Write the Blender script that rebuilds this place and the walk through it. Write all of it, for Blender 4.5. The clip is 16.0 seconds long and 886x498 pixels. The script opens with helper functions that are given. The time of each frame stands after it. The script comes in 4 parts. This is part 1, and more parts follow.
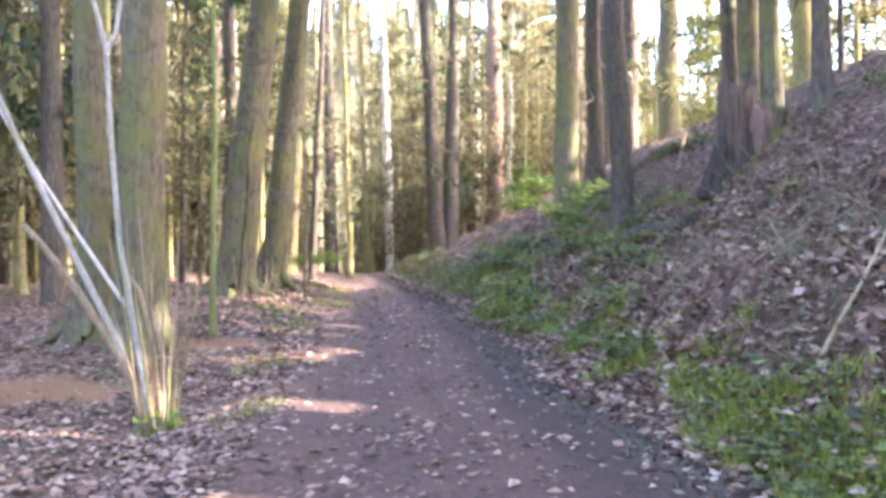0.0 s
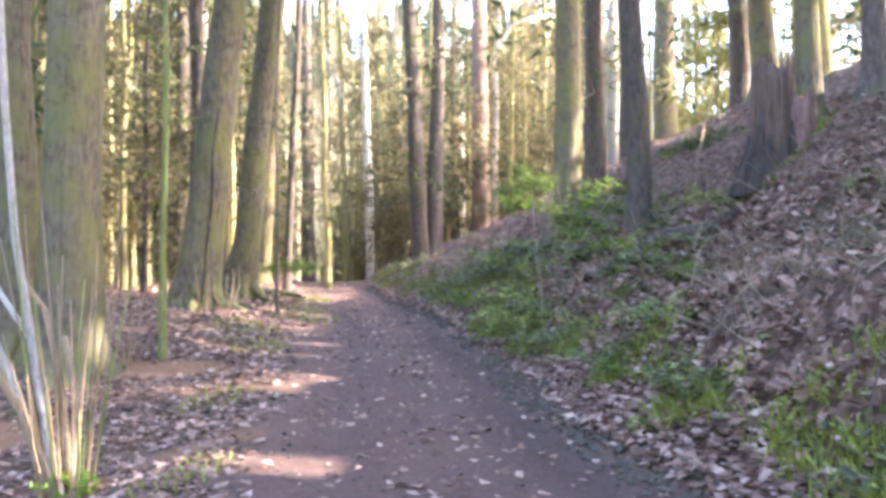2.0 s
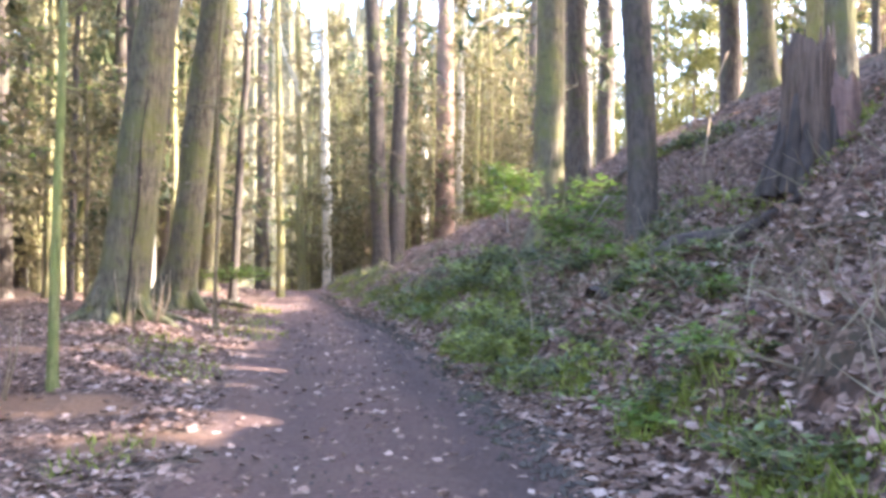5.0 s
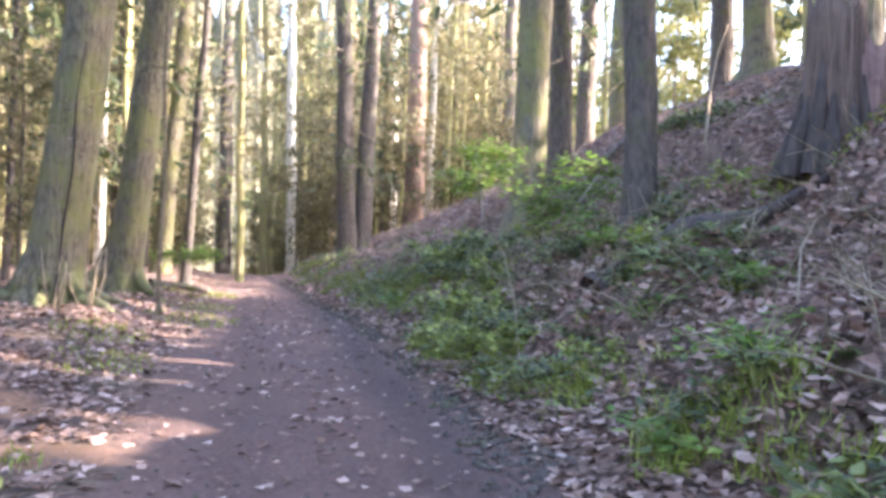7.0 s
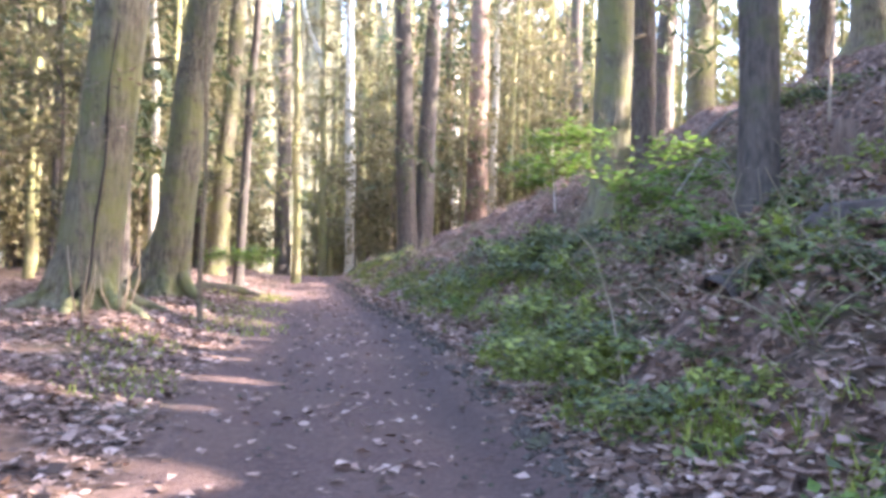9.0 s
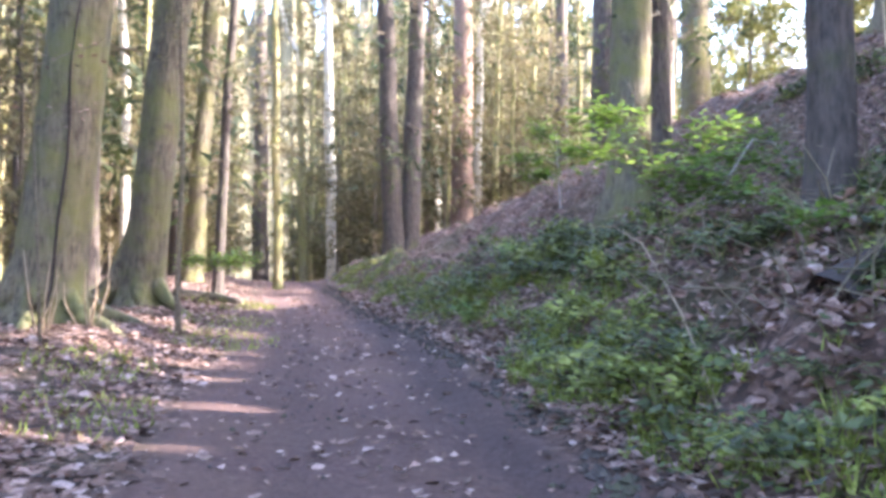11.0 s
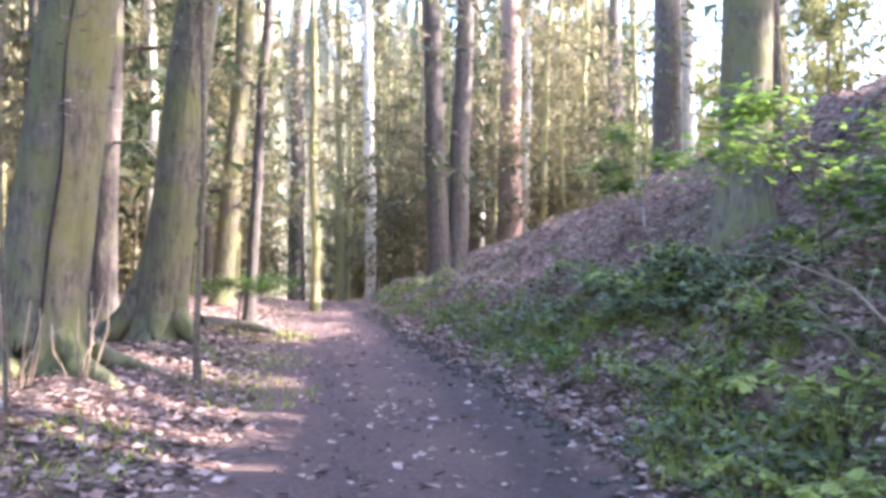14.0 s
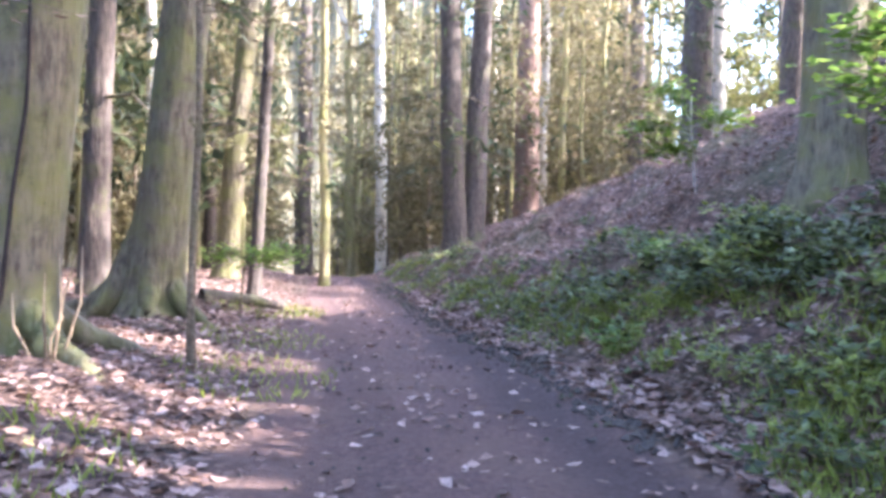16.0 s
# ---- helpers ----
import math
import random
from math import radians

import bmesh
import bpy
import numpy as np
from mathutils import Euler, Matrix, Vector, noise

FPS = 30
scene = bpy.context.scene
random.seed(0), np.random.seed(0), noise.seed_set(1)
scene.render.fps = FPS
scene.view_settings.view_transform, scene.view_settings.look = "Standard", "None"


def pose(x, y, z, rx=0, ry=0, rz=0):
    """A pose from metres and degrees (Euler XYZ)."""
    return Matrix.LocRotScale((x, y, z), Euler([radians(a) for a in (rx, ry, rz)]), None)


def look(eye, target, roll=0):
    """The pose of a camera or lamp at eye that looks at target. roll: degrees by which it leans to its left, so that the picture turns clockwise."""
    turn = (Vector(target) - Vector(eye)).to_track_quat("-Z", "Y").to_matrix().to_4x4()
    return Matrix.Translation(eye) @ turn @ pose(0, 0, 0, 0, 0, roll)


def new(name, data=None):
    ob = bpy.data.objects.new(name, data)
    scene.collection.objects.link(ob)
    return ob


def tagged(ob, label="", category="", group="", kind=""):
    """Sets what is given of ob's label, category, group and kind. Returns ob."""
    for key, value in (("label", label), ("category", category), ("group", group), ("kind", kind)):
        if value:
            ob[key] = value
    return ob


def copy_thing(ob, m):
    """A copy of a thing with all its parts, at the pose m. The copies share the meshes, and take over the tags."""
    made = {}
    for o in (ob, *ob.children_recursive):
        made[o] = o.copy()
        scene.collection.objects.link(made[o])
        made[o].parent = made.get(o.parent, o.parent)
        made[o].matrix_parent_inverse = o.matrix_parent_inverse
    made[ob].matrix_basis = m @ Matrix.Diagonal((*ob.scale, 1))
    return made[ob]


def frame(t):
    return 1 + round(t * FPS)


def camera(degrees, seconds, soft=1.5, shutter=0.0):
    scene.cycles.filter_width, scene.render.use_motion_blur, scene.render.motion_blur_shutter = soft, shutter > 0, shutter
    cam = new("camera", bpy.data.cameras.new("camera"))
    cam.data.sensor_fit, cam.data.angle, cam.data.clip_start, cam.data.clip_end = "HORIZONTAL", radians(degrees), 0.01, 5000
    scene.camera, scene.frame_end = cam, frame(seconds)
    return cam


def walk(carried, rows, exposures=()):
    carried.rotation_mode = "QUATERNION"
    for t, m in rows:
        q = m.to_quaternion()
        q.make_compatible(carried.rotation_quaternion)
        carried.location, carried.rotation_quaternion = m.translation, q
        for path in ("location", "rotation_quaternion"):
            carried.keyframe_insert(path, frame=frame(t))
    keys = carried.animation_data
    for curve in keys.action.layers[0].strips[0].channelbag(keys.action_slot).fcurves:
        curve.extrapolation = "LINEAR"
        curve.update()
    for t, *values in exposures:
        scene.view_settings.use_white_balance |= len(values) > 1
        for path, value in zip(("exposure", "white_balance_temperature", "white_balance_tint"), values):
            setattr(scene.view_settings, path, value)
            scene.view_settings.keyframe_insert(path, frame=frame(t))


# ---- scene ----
cam = camera(55.0, 16.0, soft=3.6)
PATH = [
    (0, (0.035, -0.162, 1.575), (0.033, 1.838, 1.563), -0.5),
    (0.5, (0.006, 0.367, 1.598), (-0.009, 2.367, 1.575), -0.6),
    (1, (-0.084, 0.934, 1.594), (-0.094, 2.933, 1.577), -0.5),
    (1.5, (-0.14, 1.436, 1.556), (-0.132, 3.436, 1.557), -0.5),
    (2, (-0.171, 1.956, 1.537), (-0.124, 3.955, 1.544), -0.4),
    (2.5, (-0.216, 2.474, 1.471), (-0.111, 4.471, 1.483), -0.2),
    (3, (-0.233, 2.901, 1.48), (-0.108, 4.897, 1.487), -0.0),
    (3.5, (-0.207, 3.124, 1.533), (-0.26, 5.124, 1.54), -0.2),
    (4, (-0.245, 3.51, 1.537), (-0.268, 5.51, 1.553), -0.1),
    (4.5, (-0.277, 3.9, 1.546), (-0.217, 5.899, 1.577), 0.2),
    (5, (-0.237, 4.301, 1.52), (-0.094, 6.295, 1.546), 0.3),
    (7.5, (-0.184, 6.152, 1.407), (0.038, 8.139, 1.408), 1.7),
    (8, (-0.193, 6.59, 1.394), (0.03, 8.578, 1.399), 1.7),
    (8.5, (-0.144, 7.021, 1.396), (-0.069, 9.02, 1.395), 1.5),
    (11, (-0.552, 8.792, 1.336), (-0.417, 10.787, 1.343), 0.4),
    (11.5, (-0.62, 9.089, 1.367), (-0.464, 11.082, 1.38), 0.7),
    (12, (-0.675, 9.403, 1.422), (-0.513, 11.396, 1.446), 0.6),
    (12.5, (-0.73, 9.816, 1.482), (-0.584, 11.81, 1.512), 0.6),
    (13, (-0.793, 10.289, 1.488), (-0.677, 12.285, 1.528), 0.7),
    (13.5, (-0.853, 10.694, 1.495), (-0.766, 12.692, 1.539), 0.7),
    (14, (-0.91, 11.104, 1.529), (-0.856, 13.103, 1.566), 0.5),
    (14.5, (-1.003, 11.54, 1.49), (-0.961, 13.539, 1.525), 0.8),
    (15, (-1.094, 11.989, 1.443), (-1.035, 13.988, 1.445), 0.9),
    (15.5, (-1.151, 12.312, 1.425), (-1.058, 14.309, 1.379), 1.0),
    (16, (-1.186, 12.607, 1.391), (-1.145, 14.606, 1.376), 1.0),
]
walk(cam, [(t, look(eye, target, roll)) for t, eye, target, roll in PATH],
     exposures=[(0, 3.9, 6150, 19), (8, 3.87, 5850, 20), (16, 3.84, 5400, 23)])

# ---- daylight: low warm sun over the bank on the right, clear sky ----
SUN_EL, SUN_AZ = 26.0, -6.0  # azimuth in degrees from +x towards +y
world = bpy.data.worlds.new("sky")
scene.world = world
world.use_nodes = True
wn = world.node_tree
sky = wn.nodes.new("ShaderNodeTexSky")
sky.sky_type = 'NISHITA'
sky.sun_disc = False
sky.sun_elevation = radians(SUN_EL)
sky.sun_rotation = radians(90 - SUN_AZ)
sky.air_density, sky.dust_density, sky.ozone_density = 0.9, 3.2, 0.6
wn.nodes["Background"].inputs[1].default_value = 0.15
wn.links.new(sky.outputs[0], wn.nodes["Background"].inputs[0])
sun = new("sun", bpy.data.lights.new("sun", 'SUN'))
sun.data.energy, sun.data.angle, sun.data.color = 2.15, radians(0.6), (1.0, 0.88, 0.72)
ce = math.cos(radians(SUN_EL))
sun.matrix_world = look((0, 0, 0), (-ce * math.cos(radians(SUN_AZ)), -ce * math.sin(radians(SUN_AZ)), -math.sin(radians(SUN_EL))))

# ---- materials ----
rng = random.Random(7)


def material(name):
    m = bpy.data.materials.new(name)
    m.use_nodes = True
    nt = m.node_tree
    return m, nt, nt.nodes["Principled BSDF"]


def node(nt, kind, **values):
    n = nt.nodes.new(kind)
    for k, v in values.items():
        n.inputs[k.replace("_", " ")].default_value = v
    return n


def ramp(nt, fac, stops):
    r = nt.nodes.new("ShaderNodeValToRGB")
    while len(r.color_ramp.elements) < len(stops):
        r.color_ramp.elements.new(0.5)
    for e, (p, c) in zip(r.color_ramp.elements, stops):
        e.position, e.color = p, (*c, 1)
    nt.links.new(fac, r.inputs[0])
    return r.outputs[0]


def mix(nt, fac, a, b):
    n = nt.nodes.new("ShaderNodeMix")
    n.data_type = 'RGBA'
    for sock, v in ((n.inputs[0], fac), (n.inputs[6], a), (n.inputs[7], b)):
        if isinstance(v, (float, int)):
            sock.default_value = v
        elif isinstance(v, tuple):
            sock.default_value = (*v, 1)
        else:
            nt.links.new(v, sock)
    return n.outputs[2]


def bump(nt, bsdf, height, strength, distance=0.02):
    b = nt.nodes.new("ShaderNodeBump")
    b.inputs["Strength"].default_value = strength
    b.inputs["Distance"].default_value = distance
    nt.links.new(height, b.inputs["Height"])
    nt.links.new(b.outputs[0], bsdf.inputs["Normal"])


def bark(name, dark, light, moss, moss_amount, stretch=0.28, scale=18.0, patchy=0.0):
    """Furrowed bark, drawn out along the trunk, with patches of algae and moss."""
    m, nt, b = material(name)
    co = nt.nodes.new("ShaderNodeTexCoord")
    mp = nt.nodes.new("ShaderNodeMapping")
    mp.inputs["Scale"].default_value = (1, 1, stretch)
    nt.links.new(co.outputs["Object"], mp.inputs[0])
    fine = node(nt, "ShaderNodeTexNoise", Scale=scale, Detail=6.0, Roughness=0.65)
    nt.links.new(mp.outputs[0], fine.inputs["Vector"])
    big = node(nt, "ShaderNodeTexNoise", Scale=1.6, Detail=4.0, Roughness=0.6)
    nt.links.new(co.outputs["Object"], big.inputs["Vector"])
    crack = node(nt, "ShaderNodeTexVoronoi", Scale=scale * 0.55)
    nt.links.new(mp.outputs[0], crack.inputs["Vector"])
    col = ramp(nt, fine.outputs[0], [(0.3, dark), (0.62, light)])
    msk = ramp(nt, big.outputs[0], [(0.62 - moss_amount * 0.4, (0, 0, 0)), (0.8 - moss_amount * 0.4, (1, 1, 1))])
    col = mix(nt, msk, col, moss)
    blot = node(nt, "ShaderNodeTexNoise", Scale=4.5, Detail=5.0, Roughness=0.7, Distortion=0.6)
    nt.links.new(co.outputs["Object"], blot.inputs["Vector"])
    col = mix(nt, ramp(nt, blot.outputs[0], [(0.52, (0, 0, 0)), (0.66, (0.55, 0.55, 0.55))]), col, light)
    col = mix(nt, ramp(nt, blot.outputs[0], [(0.32, (0.6, 0.6, 0.6)), (0.44, (0, 0, 0))]), col, dark)
    info = nt.nodes.new("ShaderNodeObjectInfo")
    hue = nt.nodes.new("ShaderNodeHueSaturation")
    mr = nt.nodes.new("ShaderNodeMapRange")
    mr.inputs["To Min"].default_value, mr.inputs["To Max"].default_value = 0.75, 1.25
    nt.links.new(info.outputs["Random"], mr.inputs[0])
    nt.links.new(mr.outputs[0], hue.inputs["Value"])
    nt.links.new(col, hue.inputs["Color"])
    nt.links.new(hue.outputs[0], b.inputs["Base Color"])
    b.inputs["Roughness"].default_value = 0.9
    add = nt.nodes.new("ShaderNodeMath")
    nt.links.new(fine.outputs[0], add.inputs[0])
    nt.links.new(crack.outputs["Distance"], add.inputs[1])
    bump(nt, b, add.outputs[0], 0.8, 0.03)
    return m


BARK_GREEN = bark("bark_grey_green", (0.06, 0.05, 0.034), (0.20, 0.17, 0.11), (0.17, 0.165, 0.06), 0.5)
BARK_BROWN = bark("bark_brown", (0.05, 0.04, 0.034), (0.155, 0.125, 0.10), (0.12, 0.125, 0.05), 0.25)
# algae yellow, which also carries the sunlight on the thin pole stems
BARK_YELLOW = bark("bark_algae_sunlit", (0.14, 0.12, 0.06), (0.40, 0.35, 0.18), (0.32, 0.31, 0.11), 0.5)
BARK_RED = bark("bark_pine", (0.16, 0.10, 0.075), (0.36, 0.24, 0.18), (0.24, 0.2, 0.13), 0.2)
BARK_PALE = bark("bark_pale", (0.46, 0.42, 0.34), (0.84, 0.79, 0.66), (0.5, 0.46, 0.26), 0.25, 0.6, 14.0)
BARK_DARK = bark("bark_rotten", (0.022, 0.017, 0.014), (0.085, 0.062, 0.05), (0.10, 0.11, 0.035), 0.2, 0.1)
STEM_PALE = bark("stem_pale", (0.36, 0.33, 0.29), (0.66, 0.62, 0.56), (0.4, 0.38, 0.26), 0.25, 0.4, 40.0)
STEM_TAN = bark("stem_tan", (0.22, 0.16, 0.10), (0.45, 0.34, 0.22), (0.25, 0.22, 0.12), 0.2, 0.3, 40.0)
STEM_GREEN = bark("stem_green", (0.20, 0.22, 0.08), (0.36, 0.38, 0.15), (0.28, 0.33, 0.09), 0.5, 0.3, 40.0)
WOOD_GREY = bark("wood_weathered", (0.05, 0.033, 0.024), (0.22, 0.15, 0.11), (0.16, 0.13, 0.07), 0.15, 0.06, 22.0)
WOOD_RED = bark("wood_rotten", (0.09, 0.05, 0.04), (0.27, 0.165, 0.135), (0.2, 0.12, 0.07), 0.3, 0.1, 18.0)
TWIG = bark("twig", (0.10, 0.075, 0.05), (0.25, 0.20, 0.13), (0.2, 0.2, 0.08), 0.3, 1.0, 30.0)


def leafy(name, stops, rough=0.6, through_light=0.35):
    """Thin leaves, each with its own tint, that let some light through."""
    m, nt, b = material(name)
    geo = nt.nodes.new("ShaderNodeNewGeometry")
    col = ramp(nt, geo.outputs["Random Per Island"], stops)
    co = nt.nodes.new("ShaderNodeTexCoord")
    n = node(nt, "ShaderNodeTexNoise", Scale=60.0, Detail=3.0)
    nt.links.new(co.outputs["Object"], n.inputs["Vector"])
    col = mix(nt, ramp(nt, n.outputs[0], [(0.35, (0, 0, 0)), (0.75, (0.5, 0.5, 0.5))]), col, (0.05, 0.04, 0.02))
    nt.links.new(col, b.inputs["Base Color"])
    b.inputs["Roughness"].default_value = rough
    tr = nt.nodes.new("ShaderNodeBsdfTranslucent")
    nt.links.new(col, tr.inputs[0])
    ms = nt.nodes.new("ShaderNodeMixShader")
    ms.inputs[0].default_value = through_light
    nt.links.new(b.outputs[0], ms.inputs[1])
    nt.links.new(tr.outputs[0], ms.inputs[2])
    nt.links.new(ms.outputs[0], nt.nodes["Material Output"].inputs[0])
    return m


LITTER = leafy("leaf_litter", [(0.0, (0.075, 0.045, 0.035)), (0.35, (0.25, 0.15, 0.11)), (0.7, (0.46, 0.30, 0.235)), (1.0, (0.68, 0.50, 0.42))], 0.8, 0.1)
NEEDLES = leafy("needles", [(0.0, (0.048, 0.072, 0.034)), (0.6, (0.10, 0.135, 0.055)), (1.0, (0.22, 0.225, 0.08))], 0.6, 0.4)
BUDS = leafy("budding_leaves", [(0.0, (0.14, 0.13, 0.055)), (0.5, (0.27, 0.245, 0.11)), (1.0, (0.31, 0.25, 0.15))], 0.6, 0.5)
SPRING = leafy("spring_leaves", [(0.0, (0.14, 0.26, 0.03)), (0.6, (0.26, 0.40, 0.05)), (1.0, (0.40, 0.50, 0.09))], 0.5, 0.5)
BRAMBLE = leafy("bramble_leaves", [(0.0, (0.045, 0.06, 0.02)), (0.55, (0.115, 0.155, 0.042)), (1.0, (0.29, 0.34, 0.11))], 0.45, 0.35)
GRASS = leafy("grass_blades", [(0.0, (0.18, 0.21, 0.035)), (0.6, (0.34, 0.41, 0.06)), (1.0, (0.56, 0.60, 0.15))], 0.5, 0.4)
DRY = leafy("dry_grass", [(0.0, (0.22, 0.17, 0.10)), (1.0, (0.48, 0.40, 0.27))], 0.7, 0.2)


FRESH = leafy("fresh_green_leaves", [(0.0, (0.11, 0.20, 0.03)), (0.6, (0.23, 0.37, 0.06)), (1.0, (0.38, 0.50, 0.10))], 0.5, 0.5)
LIME = leafy("sunlit_young_leaves", [(0.0, (0.20, 0.21, 0.06)), (0.5, (0.34, 0.34, 0.10)), (1.0, (0.44, 0.41, 0.16))], 0.6, 0.5)


def ground_material():
    """Trodden earth on the track, leaf mould beside it, dark humus and moss on the bank."""
    m, nt, b = material("forest_floor")
    co = nt.nodes.new("ShaderNodeTexCoord")
    a = nt.nodes.new("ShaderNodeAttribute")
    a.attribute_name = "track"
    n1 = node(nt, "ShaderNodeTexNoise", Scale=0.9, Detail=5.0, Roughness=0.6)
    n2 = node(nt, "ShaderNodeTexNoise", Scale=22.0, Detail=7.0, Roughness=0.7)
    v = node(nt, "ShaderNodeTexVoronoi", Scale=16.0, Randomness=1.0)
    n3 = node(nt, "ShaderNodeTexNoise", Scale=0.35, Detail=4.0, Roughness=0.6)
    for n in (n1, n2, v, n3):
        nt.links.new(co.outputs["Object"], n.inputs["Vector"])
    earth = ramp(nt, n2.outputs[0], [(0.28, (0.08, 0.048, 0.04)), (0.55, (0.18, 0.103, 0.083)), (0.75, (0.28, 0.168, 0.137))])
    earth = mix(nt, ramp(nt, n1.outputs[0], [(0.4, (0, 0, 0)), (0.7, (0.5, 0.5, 0.5))]), earth, (0.20, 0.125, 0.085))
    sep = nt.nodes.new("ShaderNodeSeparateColor")
    nt.links.new(v.outputs["Color"], sep.inputs[0])
    mould = ramp(nt, sep.outputs[0], [(0.0, (0.06, 0.036, 0.025)), (0.45, (0.165, 0.095, 0.065)), (0.8, (0.30, 0.18, 0.13)), (1.0, (0.48, 0.33, 0.26))])
    mould = mix(nt, ramp(nt, n2.outputs[0], [(0.4, (0, 0, 0)), (0.7, (0.7, 0.7, 0.7))]), mould, (0.05, 0.035, 0.025))
    mould = mix(nt, ramp(nt, n3.outputs[0], [(0.5, (0, 0, 0)), (0.68, (0.55, 0.55, 0.55))]), mould, (0.075, 0.095, 0.03))
    damp = nt.nodes.new("ShaderNodeAttribute")
    damp.attribute_name = "damp"
    bare = nt.nodes.new("ShaderNodeAttribute")
    bare.attribute_name = "bare"
    wet = ramp(nt, n2.outputs[0], [(0.3, (0.058, 0.036, 0.03)), (0.7, (0.14, 0.088, 0.075))])
    earth = mix(nt, damp.outputs["Fac"], earth, wet)
    # ochre of the bare spots has the warm sun patches painted in
    sunlit_soil = ramp(nt, n2.outputs[0], [(0.3, (0.20, 0.105, 0.055)), (0.7, (0.36, 0.205, 0.12))])
    mould = mix(nt, bare.outputs["Fac"], mould, sunlit_soil)
    col = mix(nt, a.outputs["Fac"], mould, earth)
    nt.links.new(col, b.inputs["Base Color"])
    b.inputs["Roughness"].default_value = 0.95
    bump(nt, b, n2.outputs[0], 0.9, 0.05)
    return m


GROUND = ground_material()


def woods_material():
    m, nt, b = material("distant_woods")
    co = nt.nodes.new("ShaderNodeTexCoord")
    mp = nt.nodes.new("ShaderNodeMapping")
    mp.inputs["Scale"].default_value = (1, 1, 0.15)
    nt.links.new(co.outputs["Object"], mp.inputs[0])
    n = node(nt, "ShaderNodeTexNoise", Scale=0.5, Detail=8.0, Roughness=0.75)
    nt.links.new(mp.outputs[0], n.inputs["Vector"])
    nt.links.new(ramp(nt, n.outputs[0], [(0.3, (0.05, 0.052, 0.03)), (0.5, (0.14, 0.13, 0.075)), (0.7, (0.28, 0.24, 0.15))]), b.inputs["Base Color"])
    b.inputs["Roughness"].default_value = 1.0
    return m


WOODS = woods_material()


# ---- mesh helpers ----
class Build:
    """Gathers tubes and leaves into one mesh."""

    def __init__(self):
        self.v, self.f = [], []

    def tube(self, pts, radii, sides=6, jitter=0.0, seed=0.0, cap=True):
        pts = [Vector(p) for p in pts]
        first, n = len(self.v), len(pts)
        for i, p in enumerate(pts):
            d = (pts[min(i + 1, n - 1)] - pts[max(i - 1, 0)]).normalized()
            side = d.cross(Vector((0.13, 0.97, 0.2)) if abs(d.z) > 0.5 else Vector((0, 0, 1))).normalized()
            up = side.cross(d)
            for k in range(sides):
                a = 2 * math.pi * k / sides
                r = radii[i]
                if jitter:
                    r *= 1 + jitter * noise.noise((math.cos(a) * 1.3 + seed, math.sin(a) * 1.3, p.z * 0.6 + seed))
                q = p + side * (r * math.cos(a)) + up * (r * math.sin(a))
                self.v.append(tuple(q))
        for i in range(n - 1):
            for k in range(sides):
                a, b = first + i * sides + k, first + i * sides + (k + 1) % sides
                self.f.append((a, b, b + sides, a + sides))
        if cap:
            self.f.append(tuple(first + (n - 1) * sides + k for k in range(sides)))

    def leaf(self, p, along, across, length, width, fold=0.25):
        """A pointed leaf, folded on its midrib."""
        p, along, across = Vector(p), Vector(along), Vector(across)
        nrm = along.cross(across)
        i = len(self.v)
        self.v += [tuple(p), tuple(p + along * (length * 0.45) + across * (width / 2) + nrm * (fold * width)),
                   tuple(p + along * length), tuple(p + along * (length * 0.45) - across * (width / 2) + nrm * (fold * width))]
        self.f += [(i, i + 1, i + 2), (i, i + 2, i + 3)]

    def spike(self, p, q, r):
        """A fine twig: a three-sided needle."""
        d = (q - p).normalized()
        side = d.cross(Vector((0.1, 0.2, 1))).normalized()
        up = side.cross(d)
        i = len(self.v)
        self.v += [tuple(p + side * r), tuple(p - side * (r * 0.5) + up * (r * 0.87)), tuple(p - side * (r * 0.5) - up * (r * 0.87)), tuple(q)]
        self.f += [(i, i + 1, i + 3), (i + 1, i + 2, i + 3), (i + 2, i, i + 3)]

    def blade(self, p, along, across, length, width):
        i = len(self.v)
        self.v += [tuple(p - across * (width / 2)), tuple(p + across * (width / 2)), tuple(p + along * length)]
        self.f.append((i, i + 1, i + 2))

    def mesh(self, name, mat, smooth=True):
        me = bpy.data.meshes.new(name)
        me.from_pydata(self.v, [], self.f)
        if smooth:
            me.polygons.foreach_set("use_smooth", [True] * len(me.polygons))
        me.materials.append(mat)
        me.update()
        return me


def smooth(a, b, x):
    t = min(max((x - a) / (b - a), 0.0), 1.0)
    return t * t * (3 - 2 * t)


def table(x, xs, ys):
    return float(np.interp(x, xs, ys))


def rand_dir(r, flat=0.0):
    a, z = r.uniform(0, 2 * math.pi), r.uniform(-1, 1) * (1 - flat)
    c = math.sqrt(max(0.0, 1 - z * z))
    return Vector((c * math.cos(a), c * math.sin(a), z))


def part(name, me, parent):
    ob = new(name, me)
    ob.parent = parent
    return ob


# ---- the lie of the land ----
EDGE_Y = (-30, 0, 5, 6.5, 8.5, 13, 18, 21, 27.5, 33, 40, 50, 70, 120)
EDGE_L = (-0.9, -1.1, -1.3, -1.4, -1.55, -1.9, -2.35, -2.7, -3.5, -4.1, -5.0, -6.6, -10, -20)
EDGE_R = (2.1, 2.0, 1.78, 1.6, 1.2, 0.88, 0.35, 0.0, -1.2, -1.9, -2.9, -4.4, -7.6, -17)
BANK_S = (0, 0.3, 0.7, 1.2, 1.7, 2.7, 3.7, 5, 7, 9, 12, 15, 25, 60, 200)
